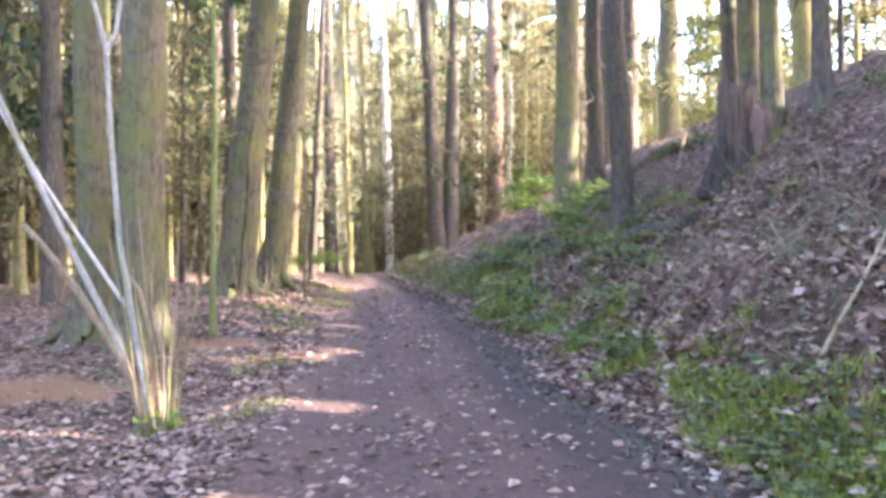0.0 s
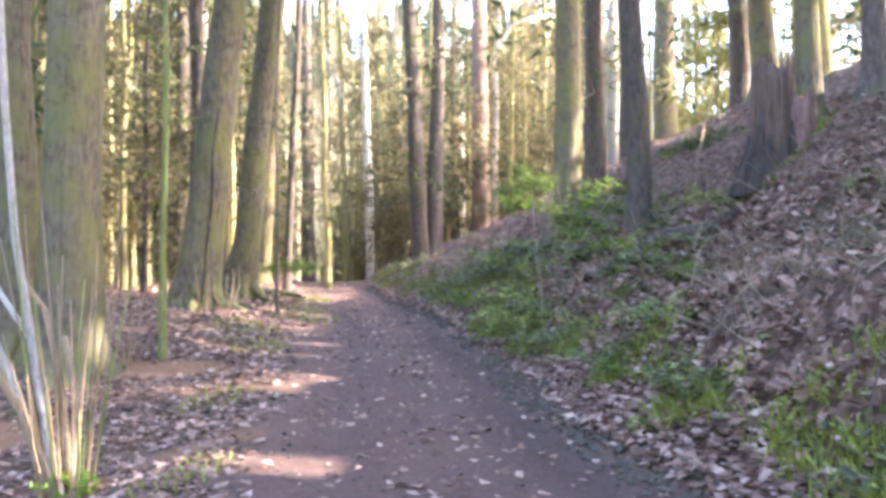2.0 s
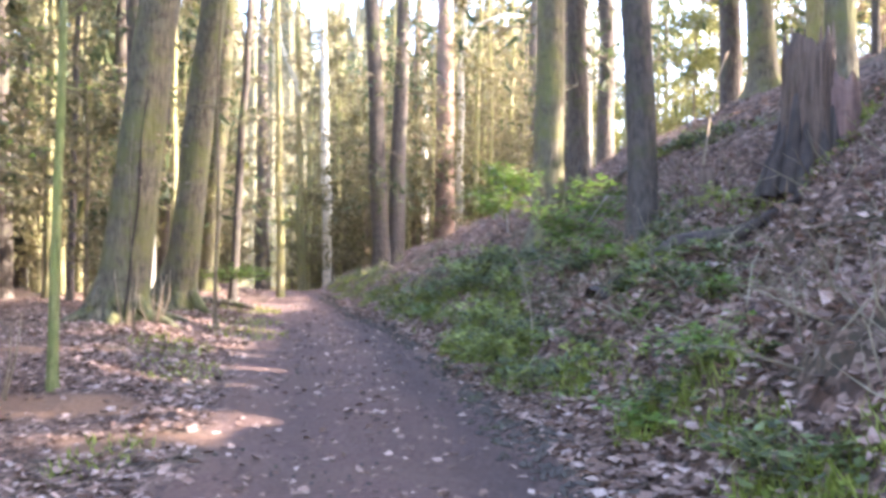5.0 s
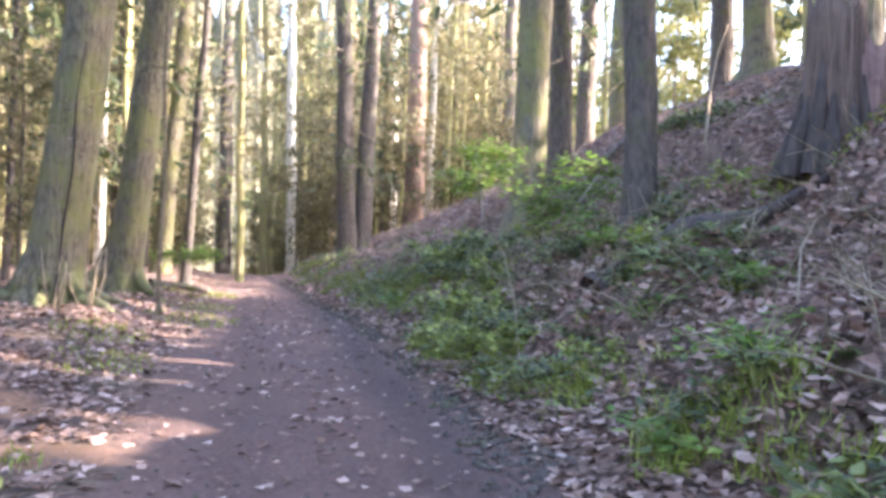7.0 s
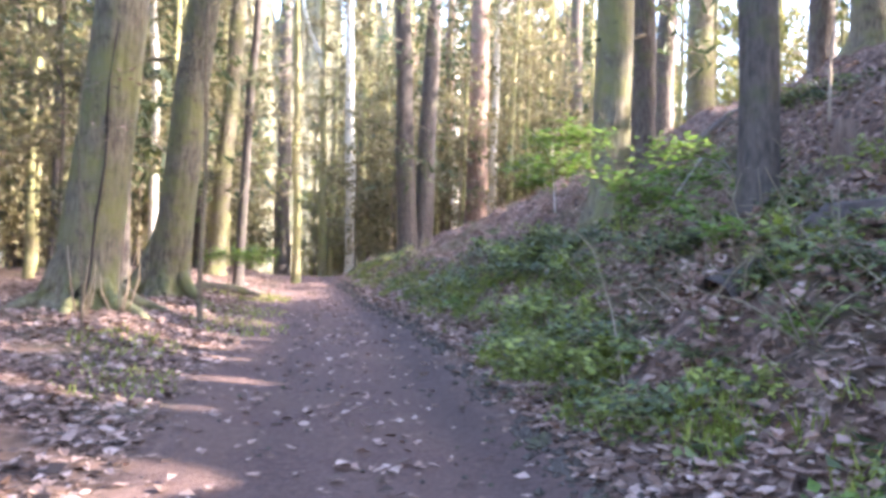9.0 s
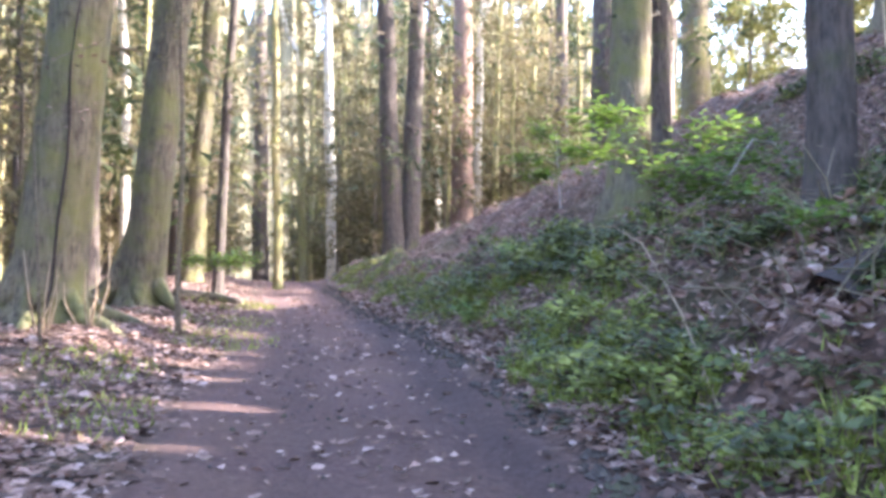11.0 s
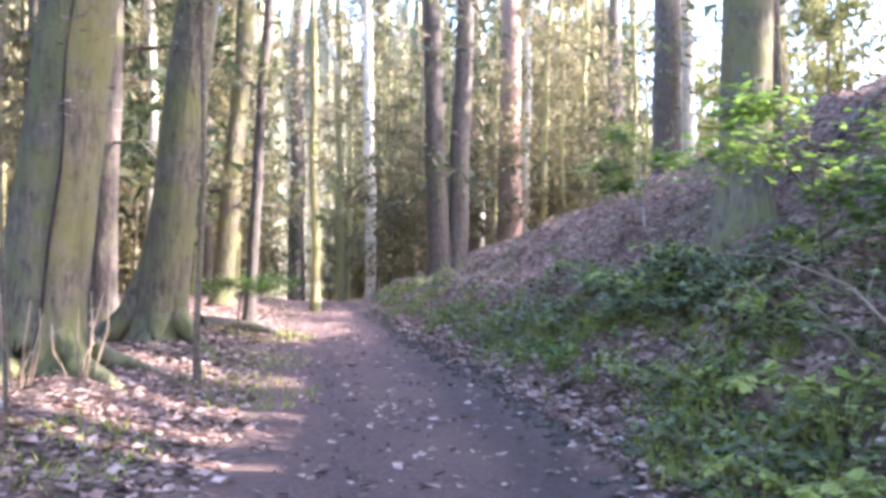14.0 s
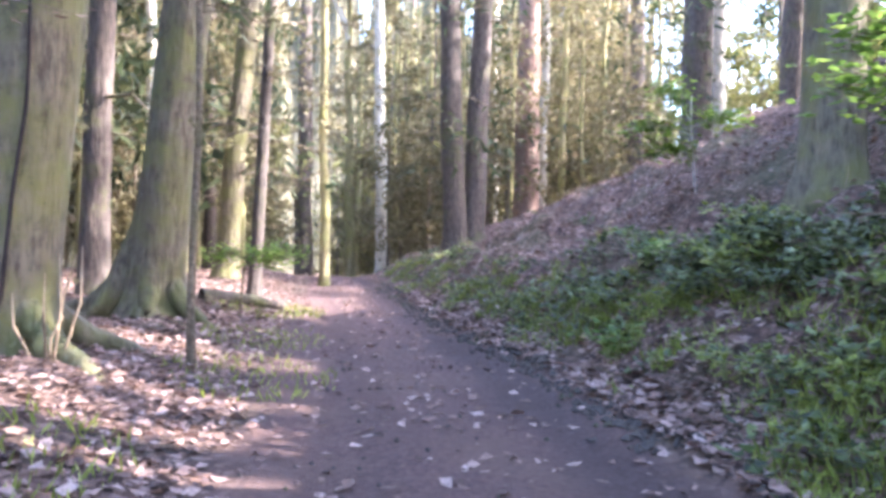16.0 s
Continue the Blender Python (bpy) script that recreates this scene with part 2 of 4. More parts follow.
BANK_Z = (0, 0.05, 0.27, 0.72, 1.1, 1.36, 1.92, 3.05, 4.25, 5.2, 6.2, 6.4, 5.0, 2.0, 0.0)
FADE_Y = (-40, -5, 20, 26, 34, 42, 52, 66, 90)
FADE_F = (0.8, 1.04, 1.04, 0.96, 0.82, 0.68, 0.4, 0.2, 0.1)


def left_edge(y):
    return table(y, EDGE_Y, EDGE_L)


def right_edge(y):
    return table(y, EDGE_Y, EDGE_R)


def on_track(x, y):
    wob = 0.22 * noise.noise((x * 0.9, y * 0.9, 3.1)) + 0.1 * noise.noise((x * 4, y * 4, 1.7))
    return smooth(-0.22, 0.22, x - left_edge(y) + wob) * smooth(-0.18, 0.18, right_edge(y) - x + wob)


def damp_amount(x, y):
    """The wet wheel rut under the bank."""
    w = (x - left_edge(y)) / (right_edge(y) - left_edge(y))
    rut = math.exp(-((w - 0.86) / 0.13) ** 2) + 0.35 * math.exp(-((w - 0.33) / 0.1) ** 2)
    return min(1.0, max(0.0, rut + 0.5 * noise.noise((x * 1.1, y * 0.5, 61.0)) * smooth(0.2, 0.6, w)))


SUNLIT_SOIL_SPOTS = ((-3.9, 12.9, 1.5, 0.5), (-4.7, 10.4, 1.1, 0.5), (-2.2, 11.6, 0.7, 0.35), (-4.4, 15.8, 0.8, 0.35), (-2.0, 9.2, 0.6, 0.3))


def sunlit_soil_amount(x, y):
    """Spots of bare soil on the verge, with warm sunlight put into the ochre."""
    k = max(1.3 - math.hypot((x - a) / p, (y - b) / q) for a, b, p, q in SUNLIT_SOIL_SPOTS)
    return smooth(0.0, 0.6, k + 0.5 * noise.noise((x * 2.2, y * 2.2, 71.0)))


def land(x, y):
    lo, hi = left_edge(y), right_edge(y)
    base = 0.1 * smooth(12, 19, y) - table(y, (44, 60, 90, 120, 400), (0, 1.2, 3.6, 5.5, 8.0))
    s, u = x - hi, lo - x
    z = base + 0.22 * math.exp(-((x - 3.0) / 0.75) ** 2 - ((y - 14.6) / 1.1) ** 2)
    if s > 0:
        z += table(s, BANK_S, BANK_Z) * table(y, FADE_Y, FADE_F)
        z += 0.42 * smooth(0.8, 2.5, s) * noise.noise((x * 0.55, y * 0.55, 9.0)) + 0.32 * smooth(0.4, 1.2, s) * (1 - 0.6 * smooth(3, 6, s)) * noise.noise((x * 1.7, y * 1.7, 4.0)) + (0.09 + 0.1 * (1 - smooth(10, 13, y)) * smooth(0.9, 1.6, s)) * smooth(0.3, 1.0, s) * noise.noise((x * 4.2, y * 4.2, 6.0))
        z += 0.09 * math.exp(-((s - 0.12) / 0.1) ** 2) * max(0.0, 0.6 + noise.noise((x * 2, y * 2.2, 0.5)))
    elif u > 0:
        z += 0.28 * smooth(0, 2.0, u) * smooth(10, 17, y) - 0.32 * smooth(0, 1.4, u) * (1 - smooth(9, 13, y))
        z -= 0.035 * max(0.0, u - 5) if u < 60 else 1.9
        z += 0.12 * smooth(0.5, 2.0, u) * noise.noise((x * 0.7, y * 0.7, 2.0)) + 0.05 * smooth(0.2, 0.8, u) * noise.noise((x * 2.3, y * 2.3, 7.0))
    else:
        w = (x - lo) / (hi - lo)
        z -= 0.035 * (math.exp(-((w - 0.25) / 0.12) ** 2) + math.exp(-((w - 0.8) / 0.12) ** 2))
        z += 0.02 * noise.noise((x * 1.5, y * 1.0, 5.0))
    return z + 0.012 * noise.noise((x * 6, y * 6, 1.0))


def make_ground():
    out = [15, 18, 22, 27, 34, 44, 60, 85, 120, 180, 280, 420]
    xs = [-o for o in reversed(out)] + list(np.arange(-13, -6, 0.25)) + list(np.arange(-6, 6, 0.11)) + list(np.arange(6, 13.01, 0.2)) + out
    ys = [-420, -250, -150, -90, -60, -40, -30, -22, -16, -11, -8] + list(np.arange(-6, 3, 0.5)) + list(np.arange(3, 22, 0.12)) + list(np.arange(22, 46, 0.2)) + \
        list(np.arange(46, 70, 0.8)) + [73, 77, 82, 90, 100, 115, 135, 160, 200, 280, 420]
    v = [(x, y, land(x, y)) for y in ys for x in xs]
    nx = len(xs)
    f = [(j * nx + i, j * nx + i + 1, (j + 1) * nx + i + 1, (j + 1) * nx + i) for j in range(len(ys) - 1) for i in range(nx - 1)]
    me = bpy.data.meshes.new("ground")
    me.from_pydata(v, [], f)
    me.polygons.foreach_set("use_smooth", [True] * len(f))
    at = me.attributes.new("track", 'FLOAT', 'POINT')
    at.data.foreach_set("value", [on_track(x, y) if abs(x) < 22 else 0.0 for x, y, _ in v])
    for name, fn in (("damp", damp_amount), ("bare", sunlit_soil_amount)):
        at = me.attributes.new(name, 'FLOAT', 'POINT')
        at.data.foreach_set("value", [fn(x, y) if abs(x) < 22 and 0 < y < 60 else 0.0 for x, y, _ in v])
    me.materials.append(GROUND)
    return tagged(new("ground", me), "earth forest track between leaf-strewn verge and steep bank", "ground", kind="structure")


make_ground()


# ---- trees ----
def trunk_build(r, height, lean=(0, 0), sides=16, flare=1.0, seed=0.0, wobble=0.05, top=0.35):
    """A tapered trunk with spreading root buttresses, standing at the origin."""
    b = Build()
    pts, rad = [], []
    zs = [-0.5, -0.15, 0.05, 0.18, 0.35, 0.6, 0.95, 1.5, 2.2, 3.0, 4.0, 5.2, 6.6, 8.2, 10, 12, 14.5, 17, 20, 24]
    zs = [z for z in zs if z < height - min(0.4, 0.2 * height)] + [height]
    for z in zs:
        k = max(z, 0) / height
        pts.append((lean[0] * max(z, 0) + wobble * noise.noise((seed, z * 0.35, 0)) * z ** 0.5 if z > 0 else 0.0,
                    lean[1] * max(z, 0) + wobble * noise.noise((seed + 9, z * 0.35, 0)) * z ** 0.5 if z > 0 else 0.0, z))
        rad.append(r * (1 - (1 - top) * k) * (1 + flare * 0.6 * math.exp(-max(z + 0.1, 0) / 0.25) + 0.12 * flare * math.exp(-max(z, 0) / 1.2)))
    b.tube(pts, rad, sides, 0.10, seed)
    # root ribs: push some sides of the foot outwards
    for i, z in enumerate(zs):
        if z > 1.0:
            break
        w = math.exp(-max(z, 0) / 0.3) * flare
        for k in range(sides):
            a = 2 * math.pi * k / sides
            x, y, q = b.v[i * sides + k]
            g = 1 + min(w, 0.9) * 0.45 * max(0.0, 0.7 * math.sin(a * 3 + seed * 5) + 0.5 * math.sin(a * 7 + seed * 11))
            b.v[i * sides + k] = (pts[i][0] + (x - pts[i][0]) * g, pts[i][1] + (y - pts[i][1]) * g, q)
    return b, pts, rad


def at_height(pts, rad, z):
    k = [p[2] for p in pts]
    return Vector((table(z, k, [p[0] for p in pts]), table(z, k, [p[1] for p in pts]), z)), table(z, k, rad)


def limbs_build(pts, rad, r, low, high, count, length, droop, twigs=3, sides=3):
    """Side branches with twigs; also gives the places where leaves sit."""
    b, tips = Build(), []
    for _ in range(count):
        z = r.uniform(low, high)
        p, rr = at_height(pts, rad, z)
        a = r.uniform(0, 2 * math.pi)
        reach = length * r.uniform(0.4, 1.1) * (1 - 0.5 * (z - low) / max(high - low, 0.1))
        d = Vector((math.cos(a), math.sin(a), r.uniform(-0.1, 0.4)))
        line = [p + d * (rr * 0.6)]
        for k in range(1, 4):
            line.append(p + d * (reach * k / 3) + Vector((0, 0, -droop * reach * (k / 3) ** 2)) + rand_dir(r) * (0.06 * reach))
        r0 = min(0.35 * rr, 0.012 + 0.012 * reach)
        b.tube(line, [r0, r0 * 0.75, r0 * 0.45, r0 * 0.15], sides, cap=False)
        for k in range(1, 4):
            tips.append((line[k], d, reach))
            for _ in range(twigs):
                e = (d + rand_dir(r) * 0.9).normalized()
                q = line[k] + e * (reach * r.uniform(0.15, 0.35))
                b.spike(line[k], q, r0 * 0.4)
                tips.append((q, e, reach))
    return b, tips


def foliage_build(tips, r, per_tip, size, spread, hang=0.0, slim=0.35):
    b = Build()
    for p, d, reach in tips:
        for _ in range(per_tip):
            e = (d * 0.5 + rand_dir(r) + Vector((0, 0, -hang))).normalized()
            side = e.cross(rand_dir(r))
            if side.length < 0.05:
                continue
            k = size * r.uniform(0.5, 1.3)
            b.blade(p + rand_dir(r) * (spread * r.random()), e, side.normalized(), k, k * slim * 1.3)
    return b


def make_tree(name, label, x, y, r, height, mat, lean=(0, 0), limbs=None, leaves=None, sides=18, flare=1.0, group="", top=0.4, seed=None, roots=()):
    """limbs: low, high, count, length, droop, twigs. leaves: material, per tip, size, spread, hang, slim."""
    s = rng.uniform(0, 90) if seed is None else seed
    r2 = random.Random(int(s * 1000))
    base = tagged(new(name), label, "tree", group)
    base.location = (x, y, land(x, y) - 0.03)
    b, pts, rad = trunk_build(r, height, lean, sides, flare, s, top=top)
    for a, reach, thick in roots:
        d, line = Vector((math.cos(a), math.sin(a), 0)), []
        bend = Vector((-d.y, d.x, 0)) * (0.25 * math.sin(a * 7 + s))
        for k, lift in ((0.35, 1.3), (0.7, 0.75), (0.98, 0.4), (0.35, 0.1), (0.7, 0.01), (1.0, -0.06)):
            far = r * k if lift > 0.3 else r + (reach - r) * k
            q = d * far + bend * max(0.0, far - r)
            line.append((q.x, q.y, lift + (land(x + q.x, y + q.y) - base.location.z if lift < 0.3 else 0.0)))
        b.tube(line, [thick * k for k in (0.35, 0.7, 0.85, 0.55, 0.36, 0.15)], 9, 0.2, a)
    part("trunk", b.mesh("trunk", mat), base)
    if limbs:
        lb, tips = limbs_build(pts, rad, r2, *limbs)
        part("branches", lb.mesh("branches", TWIG if r > 0.1 else mat), base)["kind"] = "stuff"
        if leaves:
            part("foliage", foliage_build(tips, r2, *leaves[1:]).mesh("foliage", leaves[0], False), base)["kind"] = "stuff"
    return base


HIGH = (9, 21, 26, 3.2, 0.25, 2)
CROWN = (NEEDLES, 5, 0.5, 0.5, 0.3, 0.3)
BARE = (2.5, 19, 30, 2.6, 0.3, 3)
BOUGHS = (NEEDLES, 1, 0.4, 0.9, 0.3, 0.25)
# the trees beside the track
make_tree("beech_tree", "large grey-green trunk beside a many-stemmed shrub", -4.45, 12.4, 0.36, 23, BARK_GREEN, (0.012, 0), HIGH, CROWN, 24)
make_tree("old_tree", "dark broad-footed trunk on the leafy verge", -5.5, 13.3, 0.26, 22, BARK_GREEN, (0.0, 0), HIGH, CROWN, 24, 2.2,
          roots=((-0.4, 1.0, 0.17), (-1.4, 0.9, 0.17), (-2.6, 1.1, 0.18), (3.1, 1.0, 0.16)))
VINED = make_tree("beech_tree", "tall grey-brown trunk leaning over the verge", -5.05, 20.3, 0.42, 24, BARK_GREEN, (0.12, 0), HIGH, CROWN, 24, 1.5,
                  roots=((-0.5, 1.9, 0.24), (-1.3, 1.3, 0.22), (-2.2, 1.2, 0.22), (0.5, 1.5, 0.2), (3.0, 1.2, 0.24)))
make_tree("oak_tree", "trunk with dark and sunlit sides and spreading roots", -4.95, 24.3, 0.36, 23, BARK_GREEN, (0.112, 0), HIGH, CROWN, 24, 1.3,
          roots=((-0.4, 1.4, 0.2), (-1.2, 1.1, 0.2), (-2.5, 1.2, 0.24), (3.3, 1.5, 0.26)))
make_tree("spruce_tree", "mossy trunk on the bank above the track", 3.2, 21.8, 0.33, 25, BARK_GREEN, (0.018, 0), HIGH, CROWN, 24, 0.5)
make_tree("young_spruce", "slender dark grey trunk on the bank", 3.5, 16.3, 0.22, 20, BARK_BROWN, (-0.022, 0), HIGH, CROWN, 20, 0.6)
make_tree("spruce_tree", "brown trunk growing high on the bank", 4.35, 24.0, 0.24, 22, BARK_BROWN, (0.0, 0), BARE, BOUGHS, 18, 0.8)
make_tree("edge_tree", "curved-footed trunk on top of the bank", 6.4, 14.1, 0.15, 17, BARK_BROWN, (-0.03, 0), (7, 16, 16, 2.2, 0.2, 2), CROWN, 16, 1.2)
make_tree("edge_tree", "grey trunk behind a tall broken stump", 6.25, 15.9, 0.2, 19, BARK_GREEN, (-0.01, 0), (7, 18, 18, 2.2, 0.2, 2), CROWN, 16, 0.8)
make_tree("twin_tree", "dark trunk of a close pair on the bank", -0.25, 39.5, 0.38, 25, BARK_BROWN, (-0.04, 0), BARE, BOUGHS, 18, 0.6)
make_tree("twin_tree", "dark trunk of a close pair on the bank", 0.3, 39.8, 0.36, 25, BARK_BROWN, (0.03, 0), BARE, BOUGHS, 18, 0.6)
make_tree("birch_tree", "tall white sunlit birch beyond the track's rise", -3.1, 51.0, 0.30, 24, BARK_PALE, (-0.03, 0), (5, 20, 34, 2.2, 0.1, 3), (BUDS, 2, 0.2, 0.4, 0.0, 0.5), 14, 0.4)
FORKED = make_tree("forked_tree", "pale slender forked tree beyond the track's rise", -4.6, 51.5, 0.22, 22, BARK_YELLOW, (-0.02, 0), (5, 19, 30, 2.4, -0.2, 3), (BUDS, 2, 0.2, 0.4, 0.0, 0.5), 12, 0.4)
make_tree("slender_tree", "yellow algae-covered trunk near the track", -4.1, 37.4, 0.15, 18, BARK_YELLOW, (-0.02, 0), (3, 16, 36, 1.8, 0.0, 3), (BUDS, 2, 0.14, 0.3, 0.0, 0.5), 12, 0.4)
make_tree("dark_tree", "straight dark trunk beyond the verge", -7.7, 58, 0.5, 25, BARK_BROWN, (0, 0), BARE, BOUGHS, 14, 0.4)
make_tree("slender_tree", "thin dark trunk leaning over the verge", -4.6, 29.6, 0.13, 19, BARK_BROWN, (0.05, 0), (4, 17, 26, 1.6, 0.1, 3), (BUDS, 1, 0.14, 0.3, 0.0, 0.5), 12, 0.5)
make_tree("oak_tree", "leaning trunk with one sunlit side", -6.3, 34.5, 0.3, 23, BARK_GREEN, (0.07, 0), BARE, BOUGHS, 16, 0.6)
make_tree("mossy_tree", "green-stained trunk behind the verge trees", -6.9, 27.4, 0.25, 22, BARK_BROWN, (0.01, 0), BARE, BOUGHS, 16, 0.6)
make_tree("pine_tree", "reddish scaly trunk beyond the bank", 2.95, 47.8, 0.55, 26, BARK_RED, (0.0, 0), BARE, BOUGHS, 16, 0.4)
# the next two trunks have their sunlight put into the pale bark
BENT = make_tree("pale_tree", "pale sunlit trunk behind a reddish one", 3.9, 50.5, 0.22, 24, BARK_PALE, (0.02, 0), (5, 20, 30, 2.2, 0.1, 3), (BUDS, 2, 0.2, 0.4, 0.0, 0.5), 12, 0.4)
make_tree("pale_tree", "pale sunlit trunk between dark ones", 2.4, 59, 0.33, 24, BARK_PALE, (0.0, 0), (5, 20, 30, 2.2, 0.1, 3), (BUDS, 2, 0.2, 0.4, 0.0, 0.5), 12, 0.4)
make_tree("dark_tree", "slim dark trunk beyond the bank's crest", 8.0, 50, 0.38, 24, BARK_BROWN, (0.0, 0), BARE, BOUGHS, 14, 0.4)
make_tree("ridge_tree", "trunk half in sun on the bank's crest", 7.8, 41, 0.55, 25, BARK_BROWN, (0.0, 0), BARE, BOUGHS, 16, 0.7)
# lit trunk: the sun on it is put into the pale bark colour
make_tree("ridge_tree", "pale lit trunk on the bank's crest", 9.0, 42.5, 0.32, 24, BARK_PALE, (0.0, 0), BARE, BOUGHS, 14, 0.5)
make_tree("ridge_tree", "stout dark-footed trunk on the bank's crest", 9.9, 37, 0.5, 25, BARK_GREEN, (0.0, 0), BARE, BOUGHS, 18, 0.8)
make_tree("ridge_tree", "dark trunk of a pair on the crest", 9.0, 26.2, 0.28, 22, BARK_BROWN, (-0.03, 0), BARE, BOUGHS, 16, 0.8)
make_tree("ridge_tree", "olive leaning trunk of a pair on the crest", 8.7, 23.6, 0.33, 23, BARK_GREEN, (-0.06, 0), BARE, BOUGHS, 16, 0.8)
make_tree("ridge_tree", "mossy trunk on the sunlit crest", 10.5, 24.5, 0.3, 23, BARK_YELLOW, (-0.03, 0), BARE, BOUGHS, 16, 0.8)
make_tree("ridge_tree", "brown trunk high on the bank", 7.0, 31.5, 0.3, 23, BARK_BROWN, (0.0, 0), BARE, BOUGHS, 16, 0.8)
make_tree("crest_tree", "thin dark tree standing against the sky", 10.3, 21.8, 0.09, 15, BARK_BROWN, (0.01, 0), (5, 14, 14, 1.6, 0.1, 2), (BUDS, 1, 0.15, 0.3, 0.0, 0.5), 10, 0.5)
make_tree("sapling", "crooked green-barked sapling on the verge", -3.75, 13.7, 0.055, 9, STEM_GREEN, (0.02, 0), (2.5, 8.5, 16, 0.9, -0.2, 3), (SPRING, 1, 0.06, 0.2, 0.0, 0.55), 8, 0.6, top=0.5)
make_tree("sapling", "thin dark sapling beside a leaning oak", -3.35, 20.6, 0.04, 8, TWIG, (0.0, 0), (1.5, 7.5, 16, 0.9, 0.0, 3), (BUDS, 1, 0.06, 0.2, 0.0, 0.55), 8, 0.6, top=0.5)


def add_vine(tree):
    b = Build()
    pts = []
    for i in range(16):
        z = 0.2 + 0.4 * i
        r = 0.43 * (1 - 0.025 * z) + 0.5 * math.exp(-z / 0.3)
        a = -1.25 + 0.14 * math.sin(z * 1.1) + 0.05 * math.sin(z * 3.3)
        pts.append((0.12 * z + r * math.cos(a), r * math.sin(a), z))
    b.tube(pts, [0.022 - 0.0008 * i for i in range(16)], 6, 0.2)
    part("vine", b.mesh("vine", BARK_DARK), tree)["label"] = "thin dark climbing stem"


add_vine(VINED)


def add_limb(tree, pts, r, mat):
    b = Build()
    b.tube(pts, [r * (1 - 0.6 * i / len(pts)) for i in range(len(pts))], 8, 0.1)
    part("limb", b.mesh("limb", mat), tree)


add_limb(FORKED, [(-0.22, 0, 11.0), (-0.45, 0, 11.8), (-0.9, 0, 12.8), (-1.3, 0.2, 14.2), (-1.5, 0.3, 16)], 0.16, BARK_PALE)
add_limb(BENT, [(0.2, 0, 10.2), (0.5, 0, 11.6), (1.1, 0, 12.6), (2.2, 0.1, 13.1), (3.6, 0.2, 13.2)], 0.15, BARK_PALE)


def make_shoots(x, y, seed):
    r2 = random.Random(seed)
    b = Build()
    for _ in range(7):
        dx, dy, h = r2.uniform(-0.25, 0.25), r2.uniform(-0.15, 0.15), r2.uniform(0.35, 0.95)
        b.tube([(dx * 0.3, dy * 0.3, -0.1), (dx, dy, h * 0.5), (dx * 1.4 + r2.uniform(-0.1, 0.1), dy, h)], [0.016, 0.012, 0.006], 6)
    ob = tagged(new("basal_shoots", b.mesh("basal_shoots", STEM_TAN)), "short pale shoots at the foot of a trunk", "shoots", kind="stuff")
    ob.location = (x, y, land(x, y))


make_shoots(-4.5, 18.9, 3)
make_shoots(-4.15, 19.4, 5)
make_shoots(-4.1, 13.2, 7)

# the wood beyond: a few kinds of tree, repeated
KINDS = []


def forest_kind(name, label, r, height, mat, limbs, leaves, lean):
    ob = make_tree(name, label, 0, 0, r, height, mat, lean, limbs, leaves, 9, 0.4, "trees of the wood")
    KINDS.append(ob)
    return ob


LOWBARE = (2, 19, 30, 2.0, 0.25, 2)
forest_kind("spruce_tree", "tall dark spruce with dead lower twigs", 0.28, 24, BARK_BROWN, (2.5, 21, 36, 2.3, 0.3, 3), (NEEDLES, 3, 0.72, 0.6, 0.4, 0.25), (0.01, 0))
forest_kind("spruce_tree", "tall spruce with drooping green boughs", 0.24, 23, BARK_GREEN, (3, 21, 40, 2.6, 0.35, 3), (NEEDLES, 3, 0.72, 0.6, 0.5, 0.25), (-0.01, 0.01))
forest_kind("bare_tree", "slim tree with yellow algae on its bark", 0.17, 20, BARK_YELLOW, (1.5, 18, 38, 2.4, 0.0, 4), (BUDS, 2, 0.33, 0.5, 0.0, 0.5), (0.02, 0))
forest_kind("bare_tree", "slim sunlit tree with budding twigs", 0.14, 19, BARK_YELLOW, (1.0, 17, 38, 2.4, -0.1, 4), (BUDS, 2, 0.33, 0.5, 0.0, 0.5), (-0.02, 0))
forest_kind("pine_tree", "tall pine with reddish bark", 0.3, 25, BARK_RED, (4, 23, 32, 2.6, 0.2, 3), (NEEDLES, 3, 0.72, 0.6, 0.2, 0.25), (0.0, 0))
forest_kind("understorey_tree", "small bare tree with a haze of budding twigs", 0.05, 8, TWIG, (0.6, 7.6, 36, 1.6, -0.25, 5), (BUDS, 2, 0.2, 0.4, 0.0, 0.5), (0.02, 0.01))
# added beside the view to keep sun off the track and verge
forest_kind("shade_tree", "tall dense-crowned tree added out of view to cast shade", 0.3, 22, BARK_GREEN, (8, 21, 40, 4.0, 0.1, 3), (NEEDLES, 3, 0.87, 0.7, 0.2, 0.45), (0.0, 0))
forest_kind("pole_tree", "thin straight young tree with sunlight put into its yellowish bark", 0.1, 17, BARK_YELLOW, (3, 16, 16, 1.5, -0.1, 2), (BUDS, 2, 0.25, 0.5, 0.0, 0.5), (0.012, 0))
forest_kind("pole_tree", "thin straight young tree with brown bark", 0.09, 16, BARK_BROWN, (2, 15, 16, 1.5, 0.0, 2), (BUDS, 2, 0.25, 0.5, 0.0, 0.5), (-0.02, 0))
forest_kind("young_larch", "small sunlit tree in fresh yellow-green leaf", 0.06, 10, TWIG, (1.0, 9.6, 44, 2.2, 0.1, 5), (LIME, 4, 0.24, 0.55, 0.1, 0.5), (0.02, 0.0))
forest_kind("pale_tree", "slim pale-barked tree in the wood", 0.13, 19, BARK_PALE, (4, 18, 30, 1.8, 0.0, 3), (BUDS, 2, 0.2, 0.4, 0.0, 0.5), (0.015, 0))


